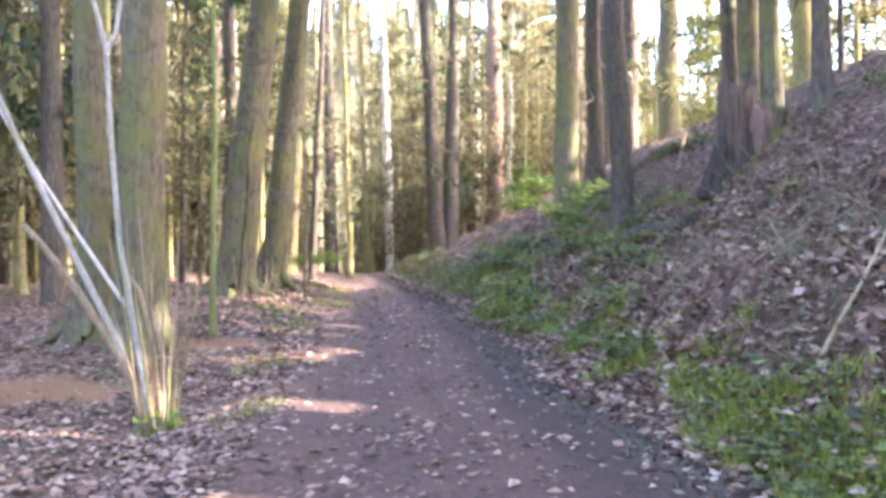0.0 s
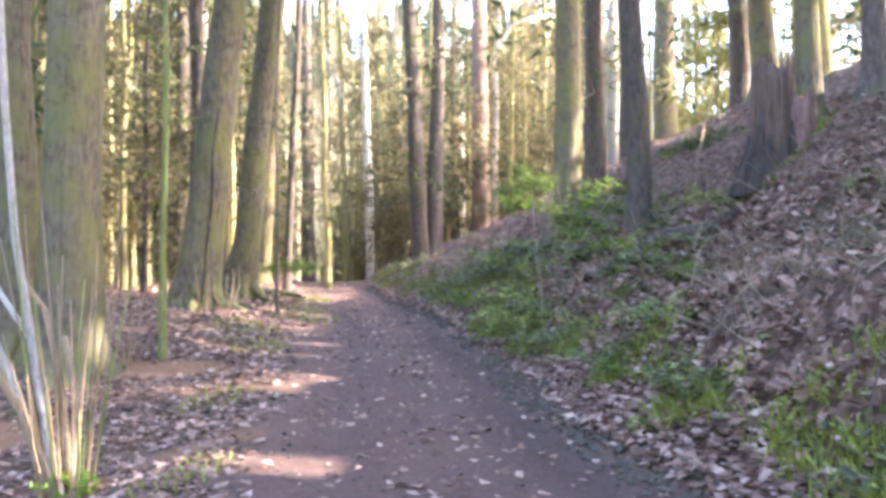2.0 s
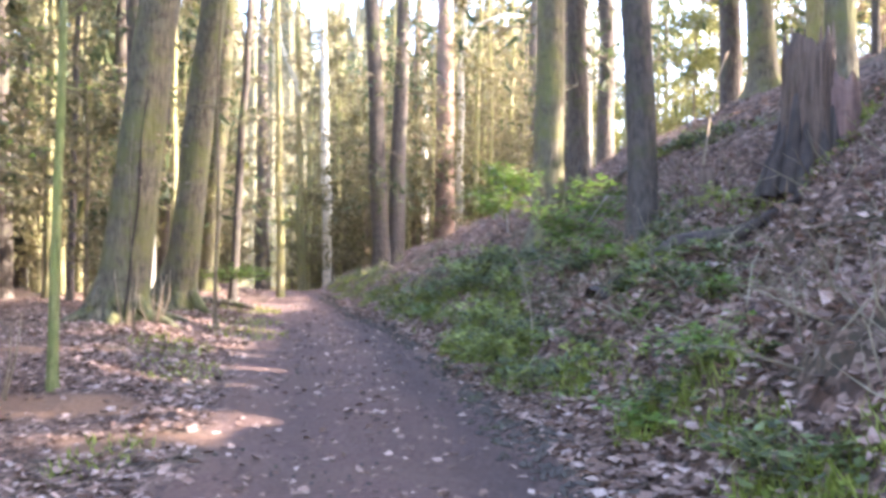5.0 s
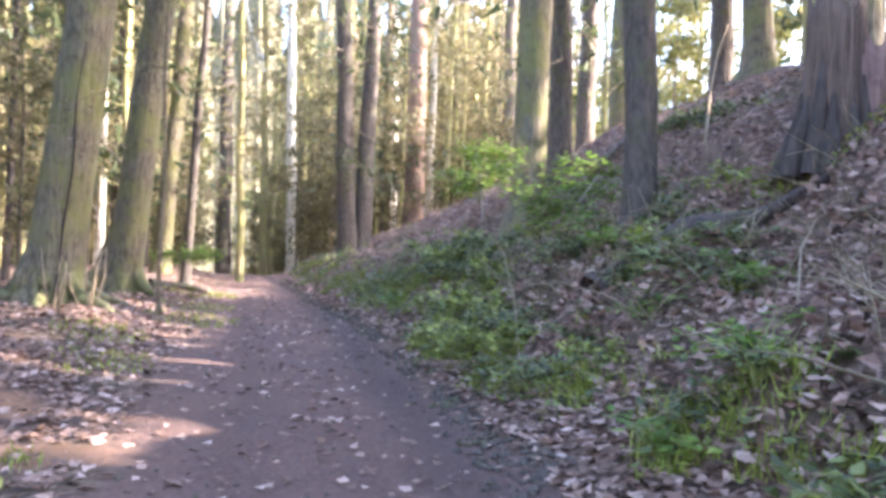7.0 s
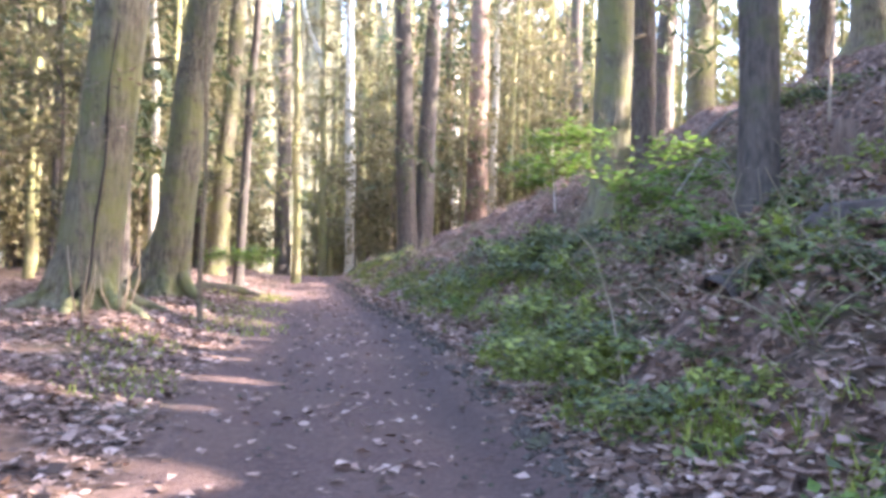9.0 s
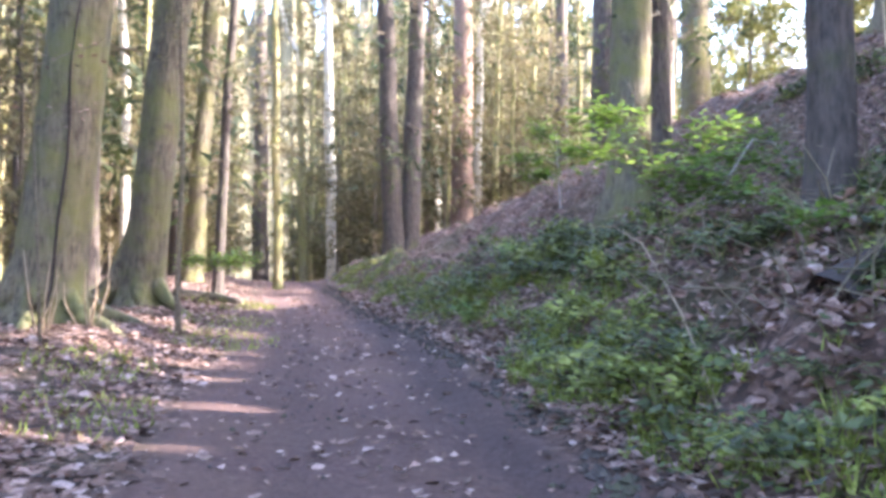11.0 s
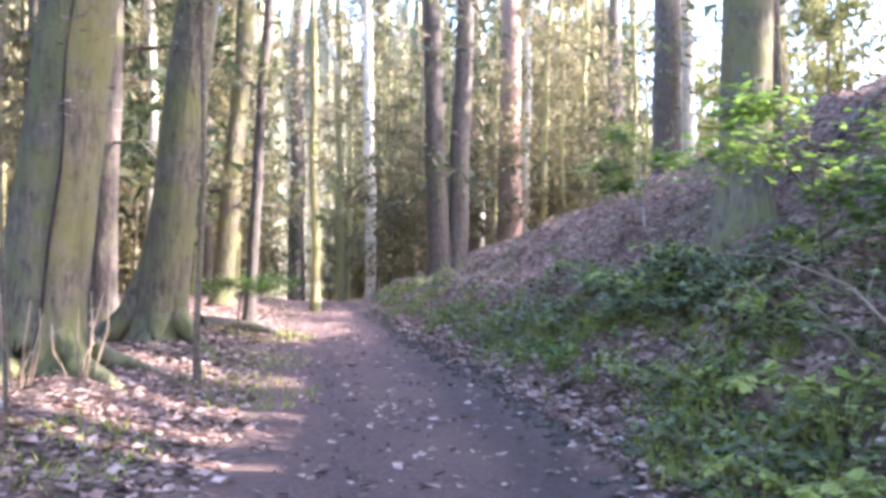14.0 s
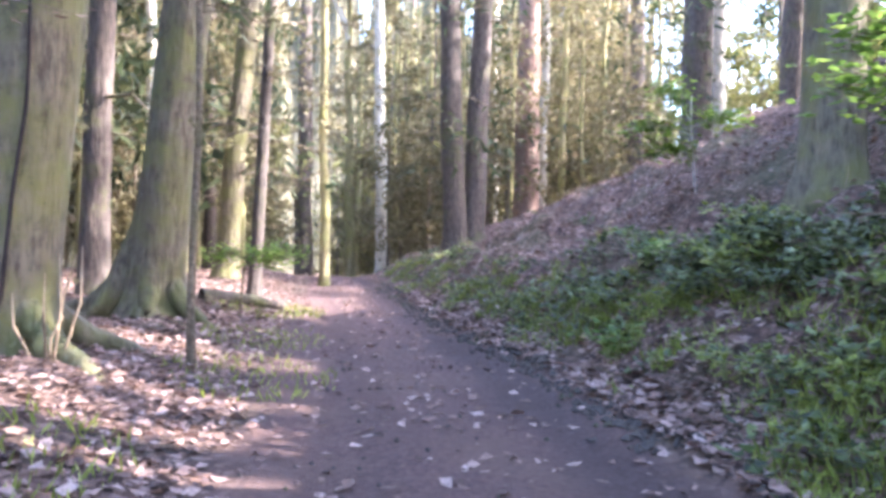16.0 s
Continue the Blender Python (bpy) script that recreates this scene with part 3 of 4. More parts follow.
def plant_forest():
    r = random.Random(21)
    taken = [(o.location.x, o.location.y) for o in scene.objects if o.type == 'EMPTY' and o not in KINDS]
    # zones of kind 6 and behind the start: unseen trees, added to block light
    zones = [((-40, -7.5), (12, 62), 62, 2.0, (0, 1, 1, 2, 3, 0, 2)), ((-34, 20), (54, 105), 74, 2.0, (0, 1, 2, 3, 4, 10, 2, 3, 3, 10)),
             ((11, 40), (30, 95), 24, 2.8, (1, 2, 3, 3, 4, 10)), ((-26, -8), (-15, 12), 8, 3.0, (0, 1, 4)), ((-3, 26), (-28, -7), 5, 4.0, (0, 6, 4)),
             ((-30, -6.5), (22, 50), 26, 1.6, (5,)), ((-22, 16), (46, 75), 28, 1.8, (5,)), ((9, 30), (36, 70), 9, 2.0, (5,)), ((12, 30), (34, 60), 16, 2.2, (9,)), ((-20, 10), (58, 90), 8, 2.0, (9,)),
             ((11.5, 26), (-8, 19), 22, 2.5, (6,)), ((11.5, 25), (-5, 24), 15, 1.8, (6,)), ((13, 20), (1.0, 6.0), 4, 1.5, (6,)), ((12, 22), (2.5, 9), 5, 1.4, (6,)), ((-14, 10), (46, 62), 12, 1.2, (5,)), ((-16, 11), (48, 85), 56, 0.9, (7, 7, 10, 3, 2)), ((-22, -6.5), (30, 60), 24, 1.0, (7, 3, 10)),
             ((-26, -6), (24, 60), 34, 1.3, (7, 8, 7)), ((-14, 10), (47, 85), 46, 1.3, (7, 7, 8)), ((9, 26), (34, 70), 12, 1.5, (7, 7, 8)), ((-2, 10), (-16, -5), 3, 3.0, (6,)), ((-22, 8), (64, 98), 12, 1.2, (0, 1)), ((-24, -8), (26, 50), 6, 1.2, (0, 1))]
    free = list(KINDS)
    for (x0, x1), (y0, y1), count, gap, kinds in zones:
        done = tries = 0
        while done < count and tries < 4000:
            tries += 1
            x, y = r.uniform(x0, x1), r.uniform(y0, y1)
            if left_edge(y) - 1.5 < x < right_edge(y) + 1.0 or any(math.hypot(x - a, y - b) < gap for a, b in taken):
                continue
            taken.append((x, y))
            k = KINDS[r.choice(kinds)]
            sc = r.uniform(0.8, 1.2)
            m = Matrix.Translation((x, y, land(x, y) - 0.05)) @ Matrix.Rotation(r.uniform(0, 6.28), 4, 'Z')
            if k in free:
                free.remove(k)
                k.matrix_basis = m
            else:
                copy_thing(k, m).scale = (sc, sc, r.uniform(0.9, 1.1))
            done += 1


plant_forest()


def make_backdrop():
    b = Build()
    n = 1600
    for i in range(n):
        a = 2 * math.pi * i / n
        c, s = math.cos(a), math.sin(a)
        h = 7 + 55 * (1 - smooth(0.24, 0.36, c) if s > 0 else 0.4) + 8 * noise.noise((c * 6, s * 6, 0)) + 12 * noise.noise((c * 24, s * 24, 4)) + 9 * noise.noise((c * 80, s * 80, 4)) + rng.uniform(-7, 9)
        b.v += [(c * 170, s * 170 + 40, -14), (c * 174, s * 174 + 40, h * 0.6), (c * 182, s * 182 + 40, h)]
    for i in range(n):
        j = (i + 1) % n
        b.f += [(3 * i, 3 * j, 3 * j + 1, 3 * i + 1), (3 * i + 1, 3 * j + 1, 3 * j + 2, 3 * i + 2)]
    tagged(new("backdrop", b.mesh("backdrop", WOODS)), "distant wooded slopes", "woods", kind="structure")


make_backdrop()


# ---- the stump on the bank ----
def make_stump(x, y):
    base = tagged(new("tree_stump"), "tall broken grey stump with rotten reddish wood on the bank", "tree stump")
    base.location = (x, y, land(x, y) - 0.1)

    def shell(name, mat, cx, cy, r, h, seed, sides=26):
        b = Build()
        zs = [-0.4, 0, 0.12, 0.3, 0.55, 0.85, 1.15, 1.5, 1.8]
        zs = [z for z in zs if z < h * 0.9] + [h]
        for i, z in enumerate(zs):
            for k in range(sides):
                a = 2 * math.pi * k / sides
                q = r * (1 - 0.12 * z / h + 0.4 * math.exp(-max(z, 0) / 0.22)) * (1 + 0.14 * noise.noise((math.cos(a) * 2.2 + seed, math.sin(a) * 2.2, z * 0.5)) + 0.07 * noise.noise((math.cos(a) * 6 + seed, math.sin(a) * 6, z * 0.8)))
                zz = z + (0.30 * noise.noise((math.cos(a) * 2.5 + seed, math.sin(a) * 2.5, 3)) + 0.07 * (k % 2) if i == len(zs) - 1 else 0)
                b.v.append((cx + q * math.cos(a), cy + q * math.sin(a), zz))
        n = len(zs)
        for i in range(n - 1):
            for k in range(sides):
                j = (k + 1) % sides
                b.f.append((i * sides + k, i * sides + j, (i + 1) * sides + j, (i + 1) * sides + k))
        # hollow top
        first = len(b.v)
        for k in range(sides):
            p = Vector(b.v[(n - 1) * sides + k])
            b.v.append((cx + (p.x - cx) * 0.7, cy + (p.y - cy) * 0.7, p.z - 0.25))
        b.v.append((cx, cy, h - 0.6))
        for k in range(sides):
            j = (k + 1) % sides
            b.f += [((n - 1) * sides + k, (n - 1) * sides + j, first + j, first + k), (first + k, first + j, first + sides)]
        part(name, b.mesh(name, mat), base)

    shell("trunk", WOOD_GREY, 0, 0, 0.34, 1.7, 1.0)
    tagged(base.children[0], "weathered grey wood")
    shell("broken_slab", WOOD_RED, 0.34, -0.16, 0.24, 1.15, 5.0, 18)
    tagged(base.children[1], "rotten reddish wood")
    shell("root_stub", WOOD_RED, 0.58, -0.32, 0.18, 0.6, 8.0, 14)
    # plates of old bark still clinging round the foot, and splinters standing on the rim
    r2 = random.Random(31)
    for k in range(15):
        a = 2 * math.pi * k / 15 + r2.uniform(-0.12, 0.12)
        d, h = Vector((math.cos(a), math.sin(a), 0)), r2.uniform(0.55, 1.05)
        b = Build()
        w = r2.uniform(0.06, 0.1)
        b.tube([tuple(d * 0.56 + Vector((0, 0, -0.25))), tuple(d * 0.45 + Vector((0, 0, 0.15))), tuple(d * 0.385 + Vector((0, 0, 0.5 * h))), tuple(d * 0.34 + Vector((0, 0, h)))], [w * 1.4, w * 1.1, w * 0.8, w * 0.25], 7, 0.3, k)
        part("bark_plate", b.mesh("bark_plate", BARK_DARK), base)
    for k in range(11):
        a = 2 * math.pi * k / 11 + r2.uniform(-0.2, 0.2)
        d = Vector((math.cos(a), math.sin(a), 0)) * 0.27
        b = Build()
        b.tube([tuple(d + Vector((0, 0, 1.1))), tuple(d + Vector((0, 0, 1.5))), tuple(d * 1.05 + Vector((0, 0, r2.uniform(1.65, 2.0))))], [0.05, 0.045, 0.008], 5, 0.3, k)
        part("splinter", b.mesh("splinter", WOOD_GREY), base)
    b = Build()
    for _ in range(900):
        a, q = r2.uniform(0, 6.28), r2.uniform(0.42, 0.85)
        px, py = q * math.cos(a), q * math.sin(a)
        e = Vector((r2.uniform(-1, 1), r2.uniform(-1, 1), 0.9)).normalized()
        b.leaf((px, py, land(x + px, y + py) - base.location.z + max(0, 0.2 - 0.25 * (q - 0.42)) * r2.random()), e, e.cross(rand_dir(r2)).normalized(), r2.uniform(0.03, 0.07), 0.03)
    part("moss", b.mesh("moss", GRASS, False), base)["kind"] = "stuff"


make_stump(5.15, 14.7)


def make_small_stump(x, y, r, h):
    ob, _, _ = trunk_build(r, h, (0.05, 0), 12, 0.7, 3.0, top=0.8)
    o = tagged(new("small_stump", ob.mesh("small_stump", WOOD_GREY)), "short dark rotten stump on the bank", "tree stump")
    o.location = (x, y, land(x, y) - 0.03)


make_small_stump(4.45, 16.4, 0.12, 0.55)


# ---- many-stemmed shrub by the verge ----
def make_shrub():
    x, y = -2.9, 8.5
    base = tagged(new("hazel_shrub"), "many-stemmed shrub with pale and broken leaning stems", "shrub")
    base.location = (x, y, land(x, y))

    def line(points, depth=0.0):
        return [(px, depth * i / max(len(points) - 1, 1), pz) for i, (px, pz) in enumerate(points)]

    # stem lines are traced to fit the camera's view, nearly in one plane
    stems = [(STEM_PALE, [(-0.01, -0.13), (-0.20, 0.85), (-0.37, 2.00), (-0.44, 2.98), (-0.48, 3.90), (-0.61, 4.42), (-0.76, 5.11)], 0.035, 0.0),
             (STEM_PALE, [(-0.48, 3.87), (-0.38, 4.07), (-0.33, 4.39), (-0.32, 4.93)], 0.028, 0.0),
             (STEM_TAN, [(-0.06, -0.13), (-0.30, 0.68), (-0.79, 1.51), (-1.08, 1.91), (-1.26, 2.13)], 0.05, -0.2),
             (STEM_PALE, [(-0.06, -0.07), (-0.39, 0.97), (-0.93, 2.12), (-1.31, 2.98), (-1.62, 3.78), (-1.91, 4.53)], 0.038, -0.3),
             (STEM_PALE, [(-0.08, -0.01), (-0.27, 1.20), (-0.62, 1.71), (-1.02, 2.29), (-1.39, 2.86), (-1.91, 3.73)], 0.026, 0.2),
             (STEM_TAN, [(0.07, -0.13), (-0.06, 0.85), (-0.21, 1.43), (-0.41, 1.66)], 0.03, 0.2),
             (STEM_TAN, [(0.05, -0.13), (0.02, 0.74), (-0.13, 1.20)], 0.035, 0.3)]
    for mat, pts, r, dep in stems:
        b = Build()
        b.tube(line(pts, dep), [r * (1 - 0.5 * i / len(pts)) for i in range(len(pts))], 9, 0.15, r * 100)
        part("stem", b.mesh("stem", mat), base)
    r2 = random.Random(4)
    for mat, n in ((STEM_TAN, 14), (STEM_GREEN, 8)):
        b = Build()
        for _ in range(n):
            px, dy = r2.uniform(-0.45, 0.35), r2.uniform(-0.3, 0.5)
            h, lx = r2.uniform(0.6, 2.3), r2.uniform(-0.15, 0.15)
            b.tube([(px * 0.4, dy * 0.4, -0.1), (px * 0.7 + lx * 0.3, dy * 0.7, h * 0.5), (px + lx, dy, h)], [0.013, 0.01, 0.005], 5)
        part("shoots", b.mesh("shoots", mat), base)
    b = Build()
    for _ in range(60):
        e = rand_dir(r2)
        b.leaf((r2.uniform(-0.15, 0.25), r2.uniform(-0.3, 0.1), r2.uniform(0.0, 0.2)), e, e.cross(Vector((0, 0, 1))).normalized(), 0.1, 0.06)
    part("foliage", b.mesh("foliage", SPRING, False), base)


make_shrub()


# ---- leafy saplings and sticks ----
def make_leafy_sapling(label, x, y, lines, mat, leaf_mat, leaves, leaf_size, seed):
    """lines: stem and twigs as points relative to the foot, with a radius at the thick end."""
    r2 = random.Random(seed)
    base = tagged(new("leafy_sapling"), label, "sapling")
    base.location = (x, y, land(x, y))
    b, lb = Build(), Build()
    for n, (pts, r) in enumerate(lines):
        b.tube(pts, [r * (1 - 0.75 * i / len(pts)) for i in range(len(pts))], 6, 0.1)
        if n == 0:
            continue
        for i in range(leaves):
            t = r2.uniform(0.25, 1) * (len(pts) - 1)
            j = min(int(t), len(pts) - 2)
            p = Vector(pts[j]).lerp(Vector(pts[j + 1]), t - j)
            e = rand_dir(r2, 0.3)
            q = p + e * r2.uniform(0.05, 0.36)
            if i % 4 == 0:
                b.tube([p, q], [0.004, 0.002], 3, cap=False)
            a = rand_dir(r2, 0.7)
            lb.leaf(q, a, a.cross(Vector((r2.uniform(-0.4, 0.4), r2.uniform(-0.4, 0.4), 1))).normalized(), leaf_size * r2.uniform(0.7, 1.3), leaf_size * 0.65, 0.12)
    part("stem", b.mesh("stem", mat), base)
    part("foliage", lb.mesh("foliage", leaf_mat, False), base)


make_leafy_sapling("thin-twigged sapling with fresh bright green leaves", 2.6, 18.4,
                   [([(0, 0, -0.1), (-0.05, 0, 0.5), (-0.1, 0.05, 1.0), (-0.2, 0, 1.4), (-0.4, -0.05, 1.7)], 0.014),
                    ([(-0.05, 0, 0.5), (-0.5, -0.3, 0.85), (-0.9, -0.5, 0.95), (-1.3, -0.6, 0.8)], 0.014),
                    ([(-0.05, 0, 0.6), (0.3, -0.5, 0.85), (0.6, -0.9, 0.8), (0.9, -1.2, 0.6)], 0.014),
                    ([(0, 0, 0.4), (-0.2, -0.6, 0.65), (-0.1, -1.1, 0.6), (0.3, -1.5, 0.45)], 0.013),
                    ([(-0.05, 0, 0.8), (0.3, -0.2, 1.1), (0.7, -0.2, 1.2), (1.1, -0.3, 1.05)], 0.013),
                    ([(-0.1, 0, 1.0), (-0.4, -0.1, 1.3), (-0.7, -0.2, 1.35), (-1.0, -0.2, 1.2)], 0.012),
                    ([(-0.05, 0, 0.2), (0.0, -0.6, 0.4), (0.2, -1.1, 0.45), (0.6, -1.7, 0.3)], 0.013)], TWIG, FRESH, 230, 0.12, 5)
make_leafy_sapling("slender sapling with fresh yellow-green leaves", 2.95, 25.6,
                   [([(0, 0, -0.1), (-0.05, 0, 0.6), (-0.1, 0, 1.2), (-0.1, 0, 1.6)], 0.02),
                    ([(-0.1, 0, 1.0), (-0.5, 0, 1.15), (-1.0, 0, 1.05)], 0.01),
                    ([(-0.1, 0, 1.1), (0.3, 0.1, 1.3), (0.7, 0.1, 1.25)], 0.01),
                    ([(-0.1, 0, 1.2), (-0.3, 0.1, 1.6), (-0.5, 0.1, 1.8)], 0.01),
                    ([(-0.1, 0, 0.7), (-0.4, -0.2, 0.8), (-0.7, -0.3, 0.7)], 0.01)], STEM_PALE, SPRING, 230, 0.13, 15)
make_leafy_sapling("low hornbeam spray with flat yellow-green leaves", -4.3, 27.0,
                   [([(0, 0, -0.1), (0.05, 0, 0.5), (0.1, 0, 0.9)], 0.025),
                    ([(0.05, 0, 0.85), (0.5, 0, 1.0), (1.0, 0.1, 0.95)], 0.012),
                    ([(0.05, 0, 0.85), (-0.2, 0.2, 0.95), (-0.6, 0.3, 0.85)], 0.012),
                    ([(0.05, 0, 0.75), (0.4, -0.4, 0.9), (0.9, -0.5, 0.85)], 0.012)], TWIG, SPRING, 220, 0.12, 6)


make_leafy_sapling("thin beech sapling still holding pale dead leaves", -4.0, 17.6,
                   [([(0, 0, -0.1), (-0.05, 0, 1.2), (-0.1, 0, 2.4), (-0.05, 0, 3.2)], 0.018),
                    ([(-0.1, 0, 2.2), (0.25, 0, 2.4), (0.6, 0, 2.35)], 0.008),
                    ([(-0.1, 0, 2.4), (-0.35, 0.1, 2.65), (-0.6, 0.1, 2.7)], 0.008),
                    ([(-0.08, 0, 2.8), (0.3, 0.1, 3.0), (0.5, 0.1, 3.05)], 0.008)], TWIG, LITTER, 14, 0.085, 9)


def green_amount(x, y):
    s = x - right_edge(y)
    n = 1.1 * noise.noise((x * 0.75, y * 0.5, 11.0)) + 0.9 * noise.noise((x * 2.1, y * 1.7, 12.0))
    return n + table(s, (0.0, 0.35, 0.8, 1.5, 2.2, 3.2, 5, 8), (-1.0, -0.1, 0.45, 0.22, -0.08, -0.35, -0.6, -0.8)) - 0.14 + 0.2 * smooth(11, 15, y) - 0.35 * smooth(20, 28, y) - 0.7 * (1 - smooth(11, 13.5, y)) * smooth(0.9, 1.6, s)


def make_green_shrub(mat, count, tall, seed):
    """A low leafy plant: arching stems with leaves along them."""
    r2 = random.Random(seed)
    base = tagged(new("green_shrub"), "low fresh green shrub growing on the bank", "shrub", "green shrubs on the bank")
    b, lb = Build(), Build()
    for _ in range(count):
        a, reach, h = r2.uniform(0, 6.28), r2.uniform(0.1, 0.45), tall * r2.uniform(0.4, 1.0)
        d = Vector((math.cos(a), math.sin(a), 0))
        pts = [Vector((0, 0, -0.1)) + d * 0.03, d * (reach * 0.4) + Vector((0, 0, h * 0.7)), d * reach + Vector((0, 0, h)), d * (reach * 1.5) + Vector((0, 0, h * 0.9))]
        b.tube(pts, [0.007, 0.005, 0.004, 0.002], 4, cap=False)
        for _ in range(14):
            t = r2.uniform(0.6, 2.99)
            p = pts[int(t)].lerp(pts[int(t) + 1], t % 1)
            e = rand_dir(r2, 0.5)
            k = r2.uniform(0.06, 0.13)
            lb.leaf(p + e * 0.03, e, e.cross(Vector((r2.uniform(-0.5, 0.5), r2.uniform(-0.5, 0.5), 1))).normalized(), k, k * 0.6, 0.15)
    part("stems", b.mesh("stems", STEM_GREEN), base)["kind"] = "stuff"
    part("foliage", lb.mesh("foliage", mat, False), base)["kind"] = "stuff"
    return base


def plant_shrubs():
    r2 = random.Random(12)
    kinds = [make_green_shrub(BRAMBLE, 10, 0.36, 1), make_green_shrub(FRESH, 10, 0.45, 2), make_green_shrub(GRASS, 11, 0.45, 3)]
    spots = [(1.2, 15.7), (1.8, 17.6), (3.2, 12.9), (2.5, 14.8), (1.9, 16.4), (2.0, 18.4), (1.3, 20.6), (0.95, 16.9), (2.9, 14.0), (3.6, 13.6), (2.3, 12.6),
             (2.6, 17.0), (1.6, 19.4), (1.0, 18.6), (2.2, 15.6), (2.9, 19.2), (1.9, 13.4), (0.6, 20.6), (0.9, 22.4), (1.6, 22.6), (4.3, 15.3), (3.9, 14.6)]
    while len(spots) < 58:
        y = r2.uniform(8.5, 27)
        x = right_edge(y) + r2.uniform(0.4, 2.3)
        if green_amount(x, y) > 0.1 + 0.4 * r2.random() and math.hypot(x - 3.5, y - 16.3) > 0.5:
            spots.append((x, y))
    placed = []
    for i, (x, y) in enumerate(spots):
        k = kinds[(0, 2, 0, 1, 0, 0, 2)[i % 7]]
        m = Matrix.Translation((x, y, land(x, y))) @ Matrix.Rotation(r2.uniform(0, 6.28), 4, 'Z')
        if k in placed:
            q = r2.uniform(0.55, 1.15)
            copy_thing(k, m).scale = (q, q, q * r2.uniform(0.8, 1.1))
        else:
            k.matrix_basis = m
            placed.append(k)


plant_shrubs()


def make_stick(label, pts, r, mat):
    b = Build()
    b.tube(pts, [r * (1 - 0.6 * i / (len(pts) - 1)) for i in range(len(pts))], 7, 0.15, r * 50)
    tagged(new("fallen_branch", b.mesh("fallen_branch", mat)), label, "branch")


def up(x, y, h):
    return (x, y, land(x, y) + h)


make_stick("pale dead branch leaning on the bank", [(2.7, 6.1, land(2.7, 6.1) - 0.02), (2.95, 6.15, 0.95), (3.15, 6.2, 1.25), (3.6, 6.4, 1.95)], 0.026, STEM_TAN)
make_stick("yellowish thin stick lying down the bank", [up(1.5, 13.9, 0.02), up(1.65, 15.0, 0.3), up(1.75, 16.3, 0.5), up(1.85, 17.6, 0.6), up(1.8, 18.8, 0.55)], 0.01, STEM_TAN)
make_stick("grey fallen branch on the bank", [up(3.9, 13.0, 0.05), up(4.1, 12.4, 0.1), up(4.3, 11.8, 0.05)], 0.03, WOOD_GREY)
make_stick("pale twig reaching over the bank", [up(4.9, 17.6, 0.2), up(5.4, 18.6, 0.7), up(5.9, 19.5, 1.2), up(6.3, 20, 1.5)], 0.025, STEM_TAN)
make_stick("dark fallen branch lying up the bank", [up(4.7, 22.8, 0.08), up(5.3, 23.3, 0.15), up(6.0, 24.0, 0.12), up(6.8, 24.8, 0.2)], 0.07, BARK_BROWN)
# dark tube put where the bank is undercut and lies in shade
make_stick("dark log shape standing in for the bank's shaded undercut", [up(2.2, 13.9, 0.02), up(2.7, 14.15, 0.12), up(3.3, 14.3, 0.15), up(4.0, 14.2, 0.1), up(4.7, 14.0, 0.0)], 0.2, BARK_DARK)
make_stick("pale dead branch lying down the bank", [up(3.3, 7.4, 0.5), up(2.9, 7.3, 0.3), up(2.6, 7.1, 0.18), up(2.35, 6.8, 0.04)], 0.016, TWIG)
make_stick("grey dead branch propped on the bank", [up(4.2, 18.3, 0.1), up(3.7, 17.9, 0.7), up(3.3, 17.5, 0.8), up(2.8, 17.3, 0.6)], 0.022, STEM_PALE)
make_stick("mossy log at the track's edge", [up(-5.0, 27.2, 0.05), up(-4.4, 27.6, 0.12), up(-3.7, 27.9, 0.1)], 0.17, BARK_BROWN)


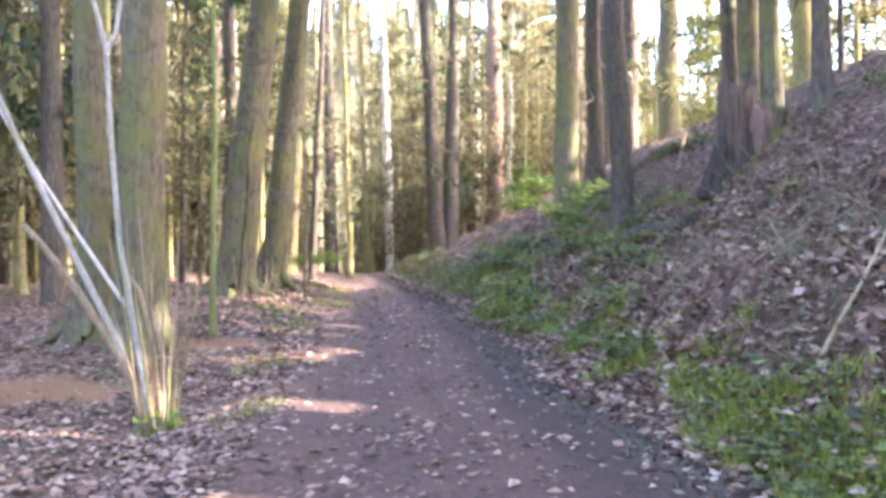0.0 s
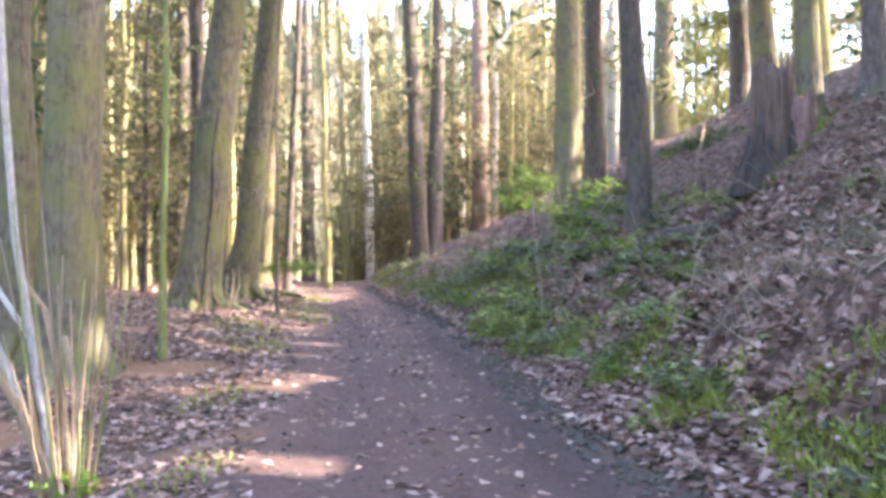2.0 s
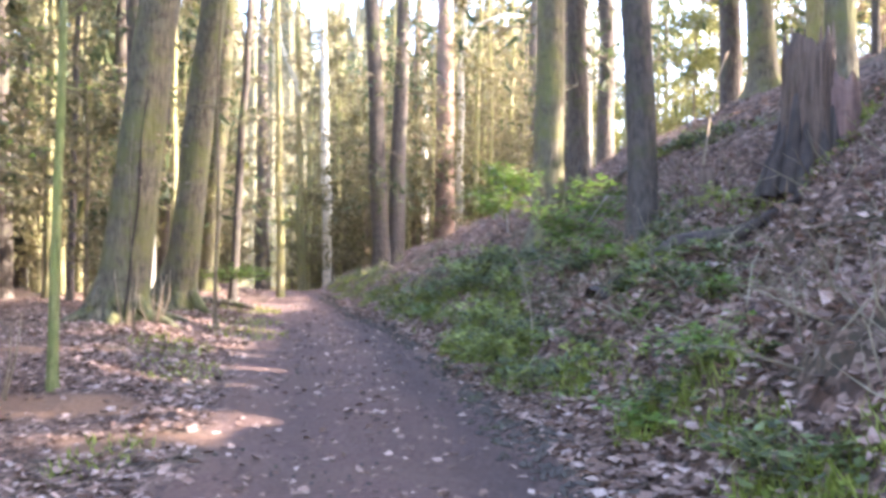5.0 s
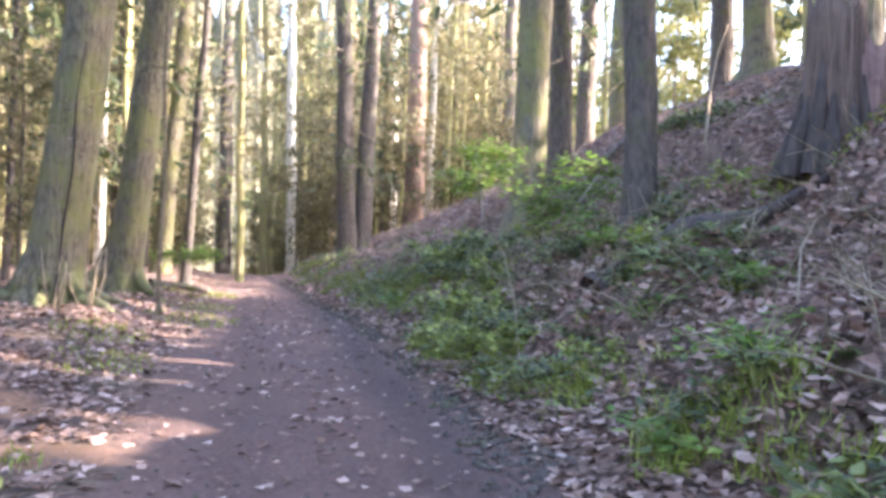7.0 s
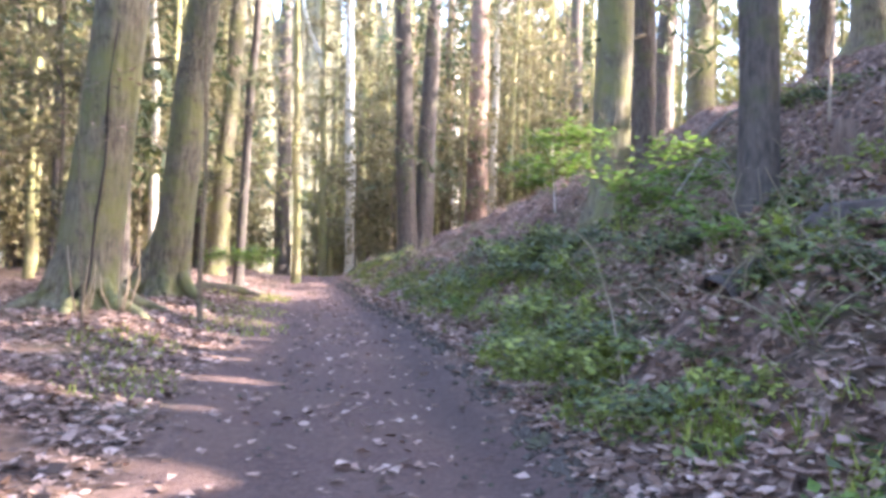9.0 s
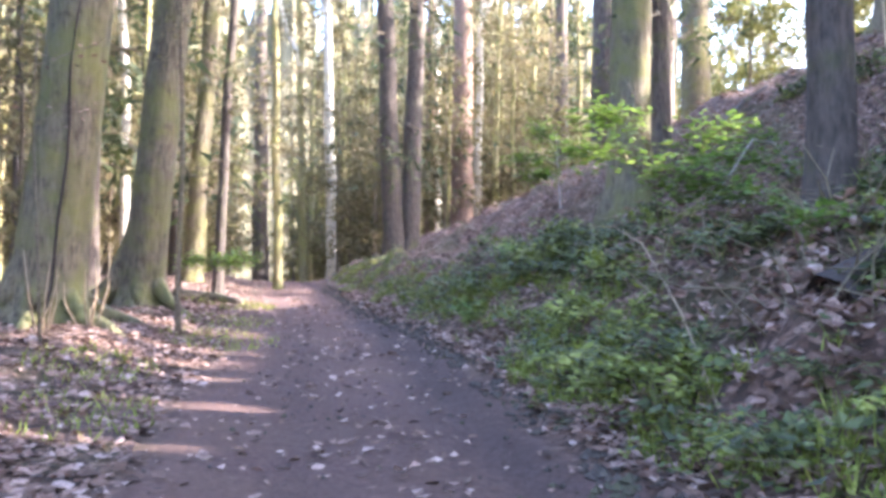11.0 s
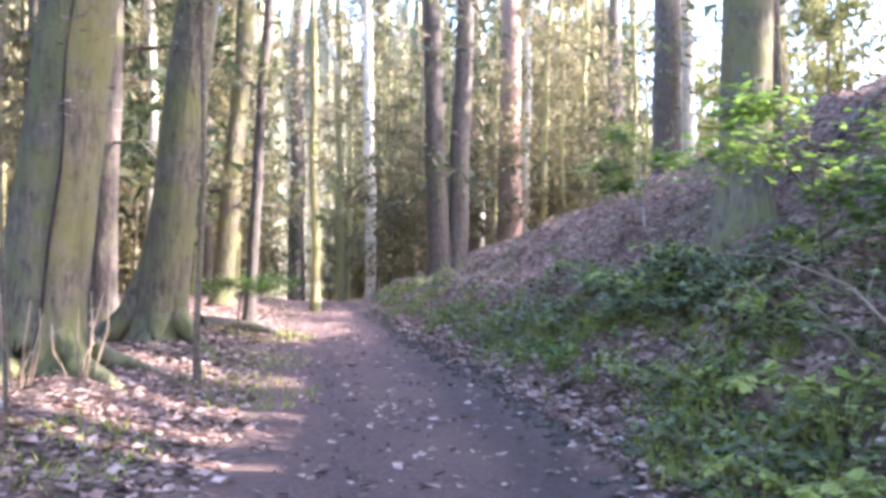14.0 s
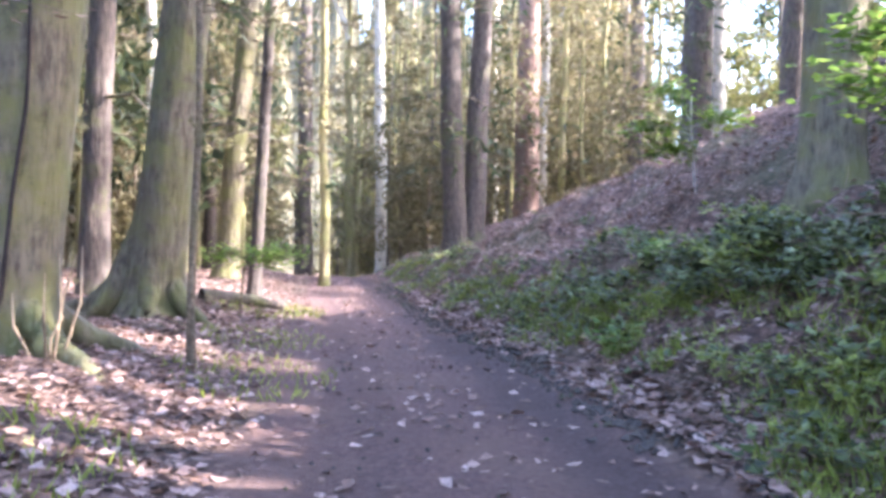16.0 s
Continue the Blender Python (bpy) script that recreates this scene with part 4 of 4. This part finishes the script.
# ---- litter, grass and bramble ----
def scatter_litter():
    r = random.Random(3)
    b = Build()
    made = 0
    while made < 72000:
        y = 3.5 + 40 * r.random() ** 1.7
        x = r.uniform(-7.5 - 0.1 * y, 4.5 + 0.15 * y)
        tr = on_track(x, y)
        s, u = x - right_edge(y), left_edge(y) - x
        drift = 0.5 + 0.9 * noise.noise((x * 0.8, y * 0.8, 20))
        keep = 0.07 + 0.45 * smooth(0.1, 0.5, (x - left_edge(y)) / 2.8) * max(0, noise.noise((x * 1.2, y * 0.8, 31))) if tr > 0.5 else (table(s, (0, 0.6, 2, 9), (1.0, 0.9, 0.8, 0.5)) * (0.25 + drift) if s > 0 else table(u, (0, 0.5, 4, 8), (0.5, 0.9, 0.9, 0.5)) * (0.4 + drift * 0.7))
        if tr > 0.5:
            keep *= 1.4 - damp_amount(x, y)
        if r.random() > keep or sunlit_soil_amount(x, y) > 0.3 and r.random() < 0.85:
            continue
        e = rand_dir(r, 0.75)
        side = e.cross(Vector((r.uniform(-0.6, 0.6), r.uniform(-0.6, 0.6), 1))).normalized()
        k = r.uniform(0.045, 0.125)
        b.leaf((x, y, land(x, y) + (r.uniform(0.005, 0.03) if s < 0.3 else r.uniform(0.01, 0.09))), e, side, k, k * r.uniform(0.5, 0.8), r.uniform(-0.3, 0.35))
        made += 1
    for n in range(17000):
        y = 3.5 + 28 * r.random() ** 1.4
        x = right_edge(y) + 0.06 + abs(r.gauss(0.18, 0.32)) if n % 5 < 3 else left_edge(y) - 0.1 - abs(r.gauss(0.9, 1.0))
        if noise.noise((x * 1.1, y * 1.1, 40)) < -0.25 or sunlit_soil_amount(x, y) > 0.3:
            continue
        e = rand_dir(r, 0.7)
        side = e.cross(Vector((r.uniform(-0.7, 0.7), r.uniform(-0.7, 0.7), 1))).normalized()
        k = r.uniform(0.06, 0.14)
        b.leaf((x, y, land(x, y) + r.uniform(0.01, 0.05)), e, side, k, k * r.uniform(0.5, 0.8), r.uniform(-0.35, 0.4))
    for n in range(9000):
        y = r.uniform(5.0, 15.5)
        x = right_edge(y) + r.uniform(0.8, 4.6)
        if noise.noise((x * 1.6, y * 1.6, 44)) < 0.02:
            continue
        e = rand_dir(r, 0.35)
        side = e.cross(rand_dir(r)).normalized()
        k = r.uniform(0.07, 0.15)
        b.leaf((x, y, land(x, y) + r.uniform(0.02, 0.12)), e, side, k, k * r.uniform(0.45, 0.75), r.uniform(-0.5, 0.5))
    tagged(new("leaf_litter", b.mesh("leaf_litter", LITTER, False)), "fallen brown and pale beech and oak leaves", "leaves", kind="stuff")


def scatter_green():
    r = random.Random(5)
    br, gr, dr = Build(), Build(), Build()
    made = 0
    while made < 5200:
        y = 4 + 38 * r.random() ** 1.2
        s = r.uniform(0.1, 7)
        x = right_edge(y) + s
        g = green_amount(x, y)
        if g < -0.05 + 0.6 * r.random():
            continue
        made += 1
        z = land(x, y)
        if s < 1.4 and r.random() < 0.75 or r.random() < 0.25 + 0.4 * (1 - smooth(10, 13, y)):
            for _ in range(5):
                e = Vector((r.uniform(-0.6, 0.6), r.uniform(-0.6, 0.6), 1)).normalized()
                gr.leaf((x + r.uniform(-0.07, 0.07), y + r.uniform(-0.07, 0.07), z - 0.01), e, e.cross(rand_dir(r)).normalized(), r.uniform(0.07, 0.22), 0.014, 0.1)
            for _ in range(2):
                e = rand_dir(r, 0.5)
                gr.leaf((x + r.uniform(-0.1, 0.1), y + r.uniform(-0.1, 0.1), z + r.uniform(0.02, 0.1)), e, e.cross(Vector((0, 0.2, 1))).normalized(), 0.06, 0.045)
        else:
            h = 0.08 + 0.38 * max(0.0, g - 0.2) * r.random()
            for _ in range(7):
                e = rand_dir(r, 0.5)
                k = r.uniform(0.06, 0.14)
                br.leaf((x + r.uniform(-0.16, 0.16), y + r.uniform(-0.16, 0.16), z + r.uniform(0.02, h + 0.07)), e, e.cross(Vector((r.uniform(-0.5, 0.5), r.uniform(-0.5, 0.5), 1))).normalized(), k, k * 0.65)
            if r.random() < 0.25:
                a = r.uniform(0, 6.28)
                p = Vector((x, y, z))
                d = Vector((math.cos(a), math.sin(a), 0))
                dr.tube([p, p + d * 0.2 + Vector((0, 0, h)), p + d * 0.5 + Vector((0, 0, h * 0.9))], [0.005, 0.004, 0.002], 3, cap=False)
    # green patches on the verge
    for cx, cy, rad, n in ((-2.75, 20.5, 0.8, 120), (-3.2, 23.5, 0.8, 120), (-2.75, 15.2, 0.5, 80), (-2.4, 11.2, 0.4, 60), (-3.9, 27.5, 1.0, 240), (-1.9, 8.0, 0.35, 60), (-3.3, 17.0, 0.6, 120)):
        for _ in range(n * 2):
            a, q = r.uniform(0, 6.28), rad * math.sqrt(r.random())
            x, y = cx + q * math.cos(a), cy + q * 1.6 * math.sin(a)
            e = Vector((r.uniform(-0.8, 0.8), r.uniform(-0.8, 0.8), 1)).normalized()
            gr.leaf((x, y, land(x, y) - 0.01), e, e.cross(rand_dir(r)).normalized(), r.uniform(0.05, 0.16), 0.018, 0.1)
    for _ in range(900):
        y = 4 + 34 * r.random()
        x = right_edge(y) + r.uniform(0.4, 6)
        e = Vector((r.uniform(-1, 1), r.uniform(-1, 1), r.uniform(0.1, 0.8))).normalized()
        p = Vector((x, y, land(x, y)))
        q = p + e * r.uniform(0.15, 0.6)
        dr.tube([p, (p + q) / 2 + rand_dir(r) * 0.05, q], [0.006, 0.005, 0.002], 3, cap=False)
    for _ in range(420):
        y = r.uniform(6, 17)
        x = right_edge(y) + r.uniform(1.2, 4.2)
        e = Vector((r.uniform(-1, 1), r.uniform(-1, 1), r.uniform(0.1, 1.0))).normalized()
        p = Vector((x, y, land(x, y) - 0.03))
        q = p + e * r.uniform(0.35, 0.95)
        m = (p + q) / 2 + rand_dir(r) * 0.08
        dr.tube([p, m, q], [0.009, 0.007, 0.002], 4, cap=False)
        dr.tube([m, m + (e + rand_dir(r) * 0.8).normalized() * 0.25], [0.006, 0.002], 3, cap=False)
    tagged(new("bramble", br.mesh("bramble", BRAMBLE, False)), "low dark green bramble and ivy on the bank", "bramble", kind="stuff")
    tagged(new("grass", gr.mesh("grass", GRASS, False)), "fresh green grass tufts along the track", "grass", kind="stuff")
    tagged(new("dead_twigs", dr.mesh("dead_twigs", DRY)), "dry pale twigs and stalks on the bank", "twigs", kind="stuff")


def scatter_clods():
    r = random.Random(8)
    b = Build()
    for _ in range(4600):
        y = 3.5 + 34 * r.random() ** 1.3
        lo, hi = left_edge(y), right_edge(y)
        rim = r.random() < 0.8
        x = r.gauss(hi + 0.04, 0.13) if rim else r.uniform(lo, hi)
        if noise.noise((x * 1.3, y * 1.0, 50)) < (-0.3 if rim else 0.0):
            continue
        k = r.uniform(0.012, 0.05) if rim else r.uniform(0.007, 0.026)
        p = Vector((x, y, land(x, y) + k * 0.3))
        i = len(b.v)
        for d in ((1, 0, 0), (0, 1, 0), (-1, 0, 0), (0, -1, 0), (0, 0, 0.8), (0, 0, -0.8)):
            b.v.append(tuple(p + Vector(d) * (k * r.uniform(0.6, 1.3))))
        b.f += [(i, i + 1, i + 4), (i + 1, i + 2, i + 4), (i + 2, i + 3, i + 4), (i + 3, i, i + 4),
                (i + 1, i, i + 5), (i + 2, i + 1, i + 5), (i + 3, i + 2, i + 5), (i, i + 3, i + 5)]
    tagged(new("clods", b.mesh("clods", BARK_BROWN, False)), "dark clods and cones on the track", "clods", kind="stuff")


scatter_litter()
scatter_green()
scatter_clods()
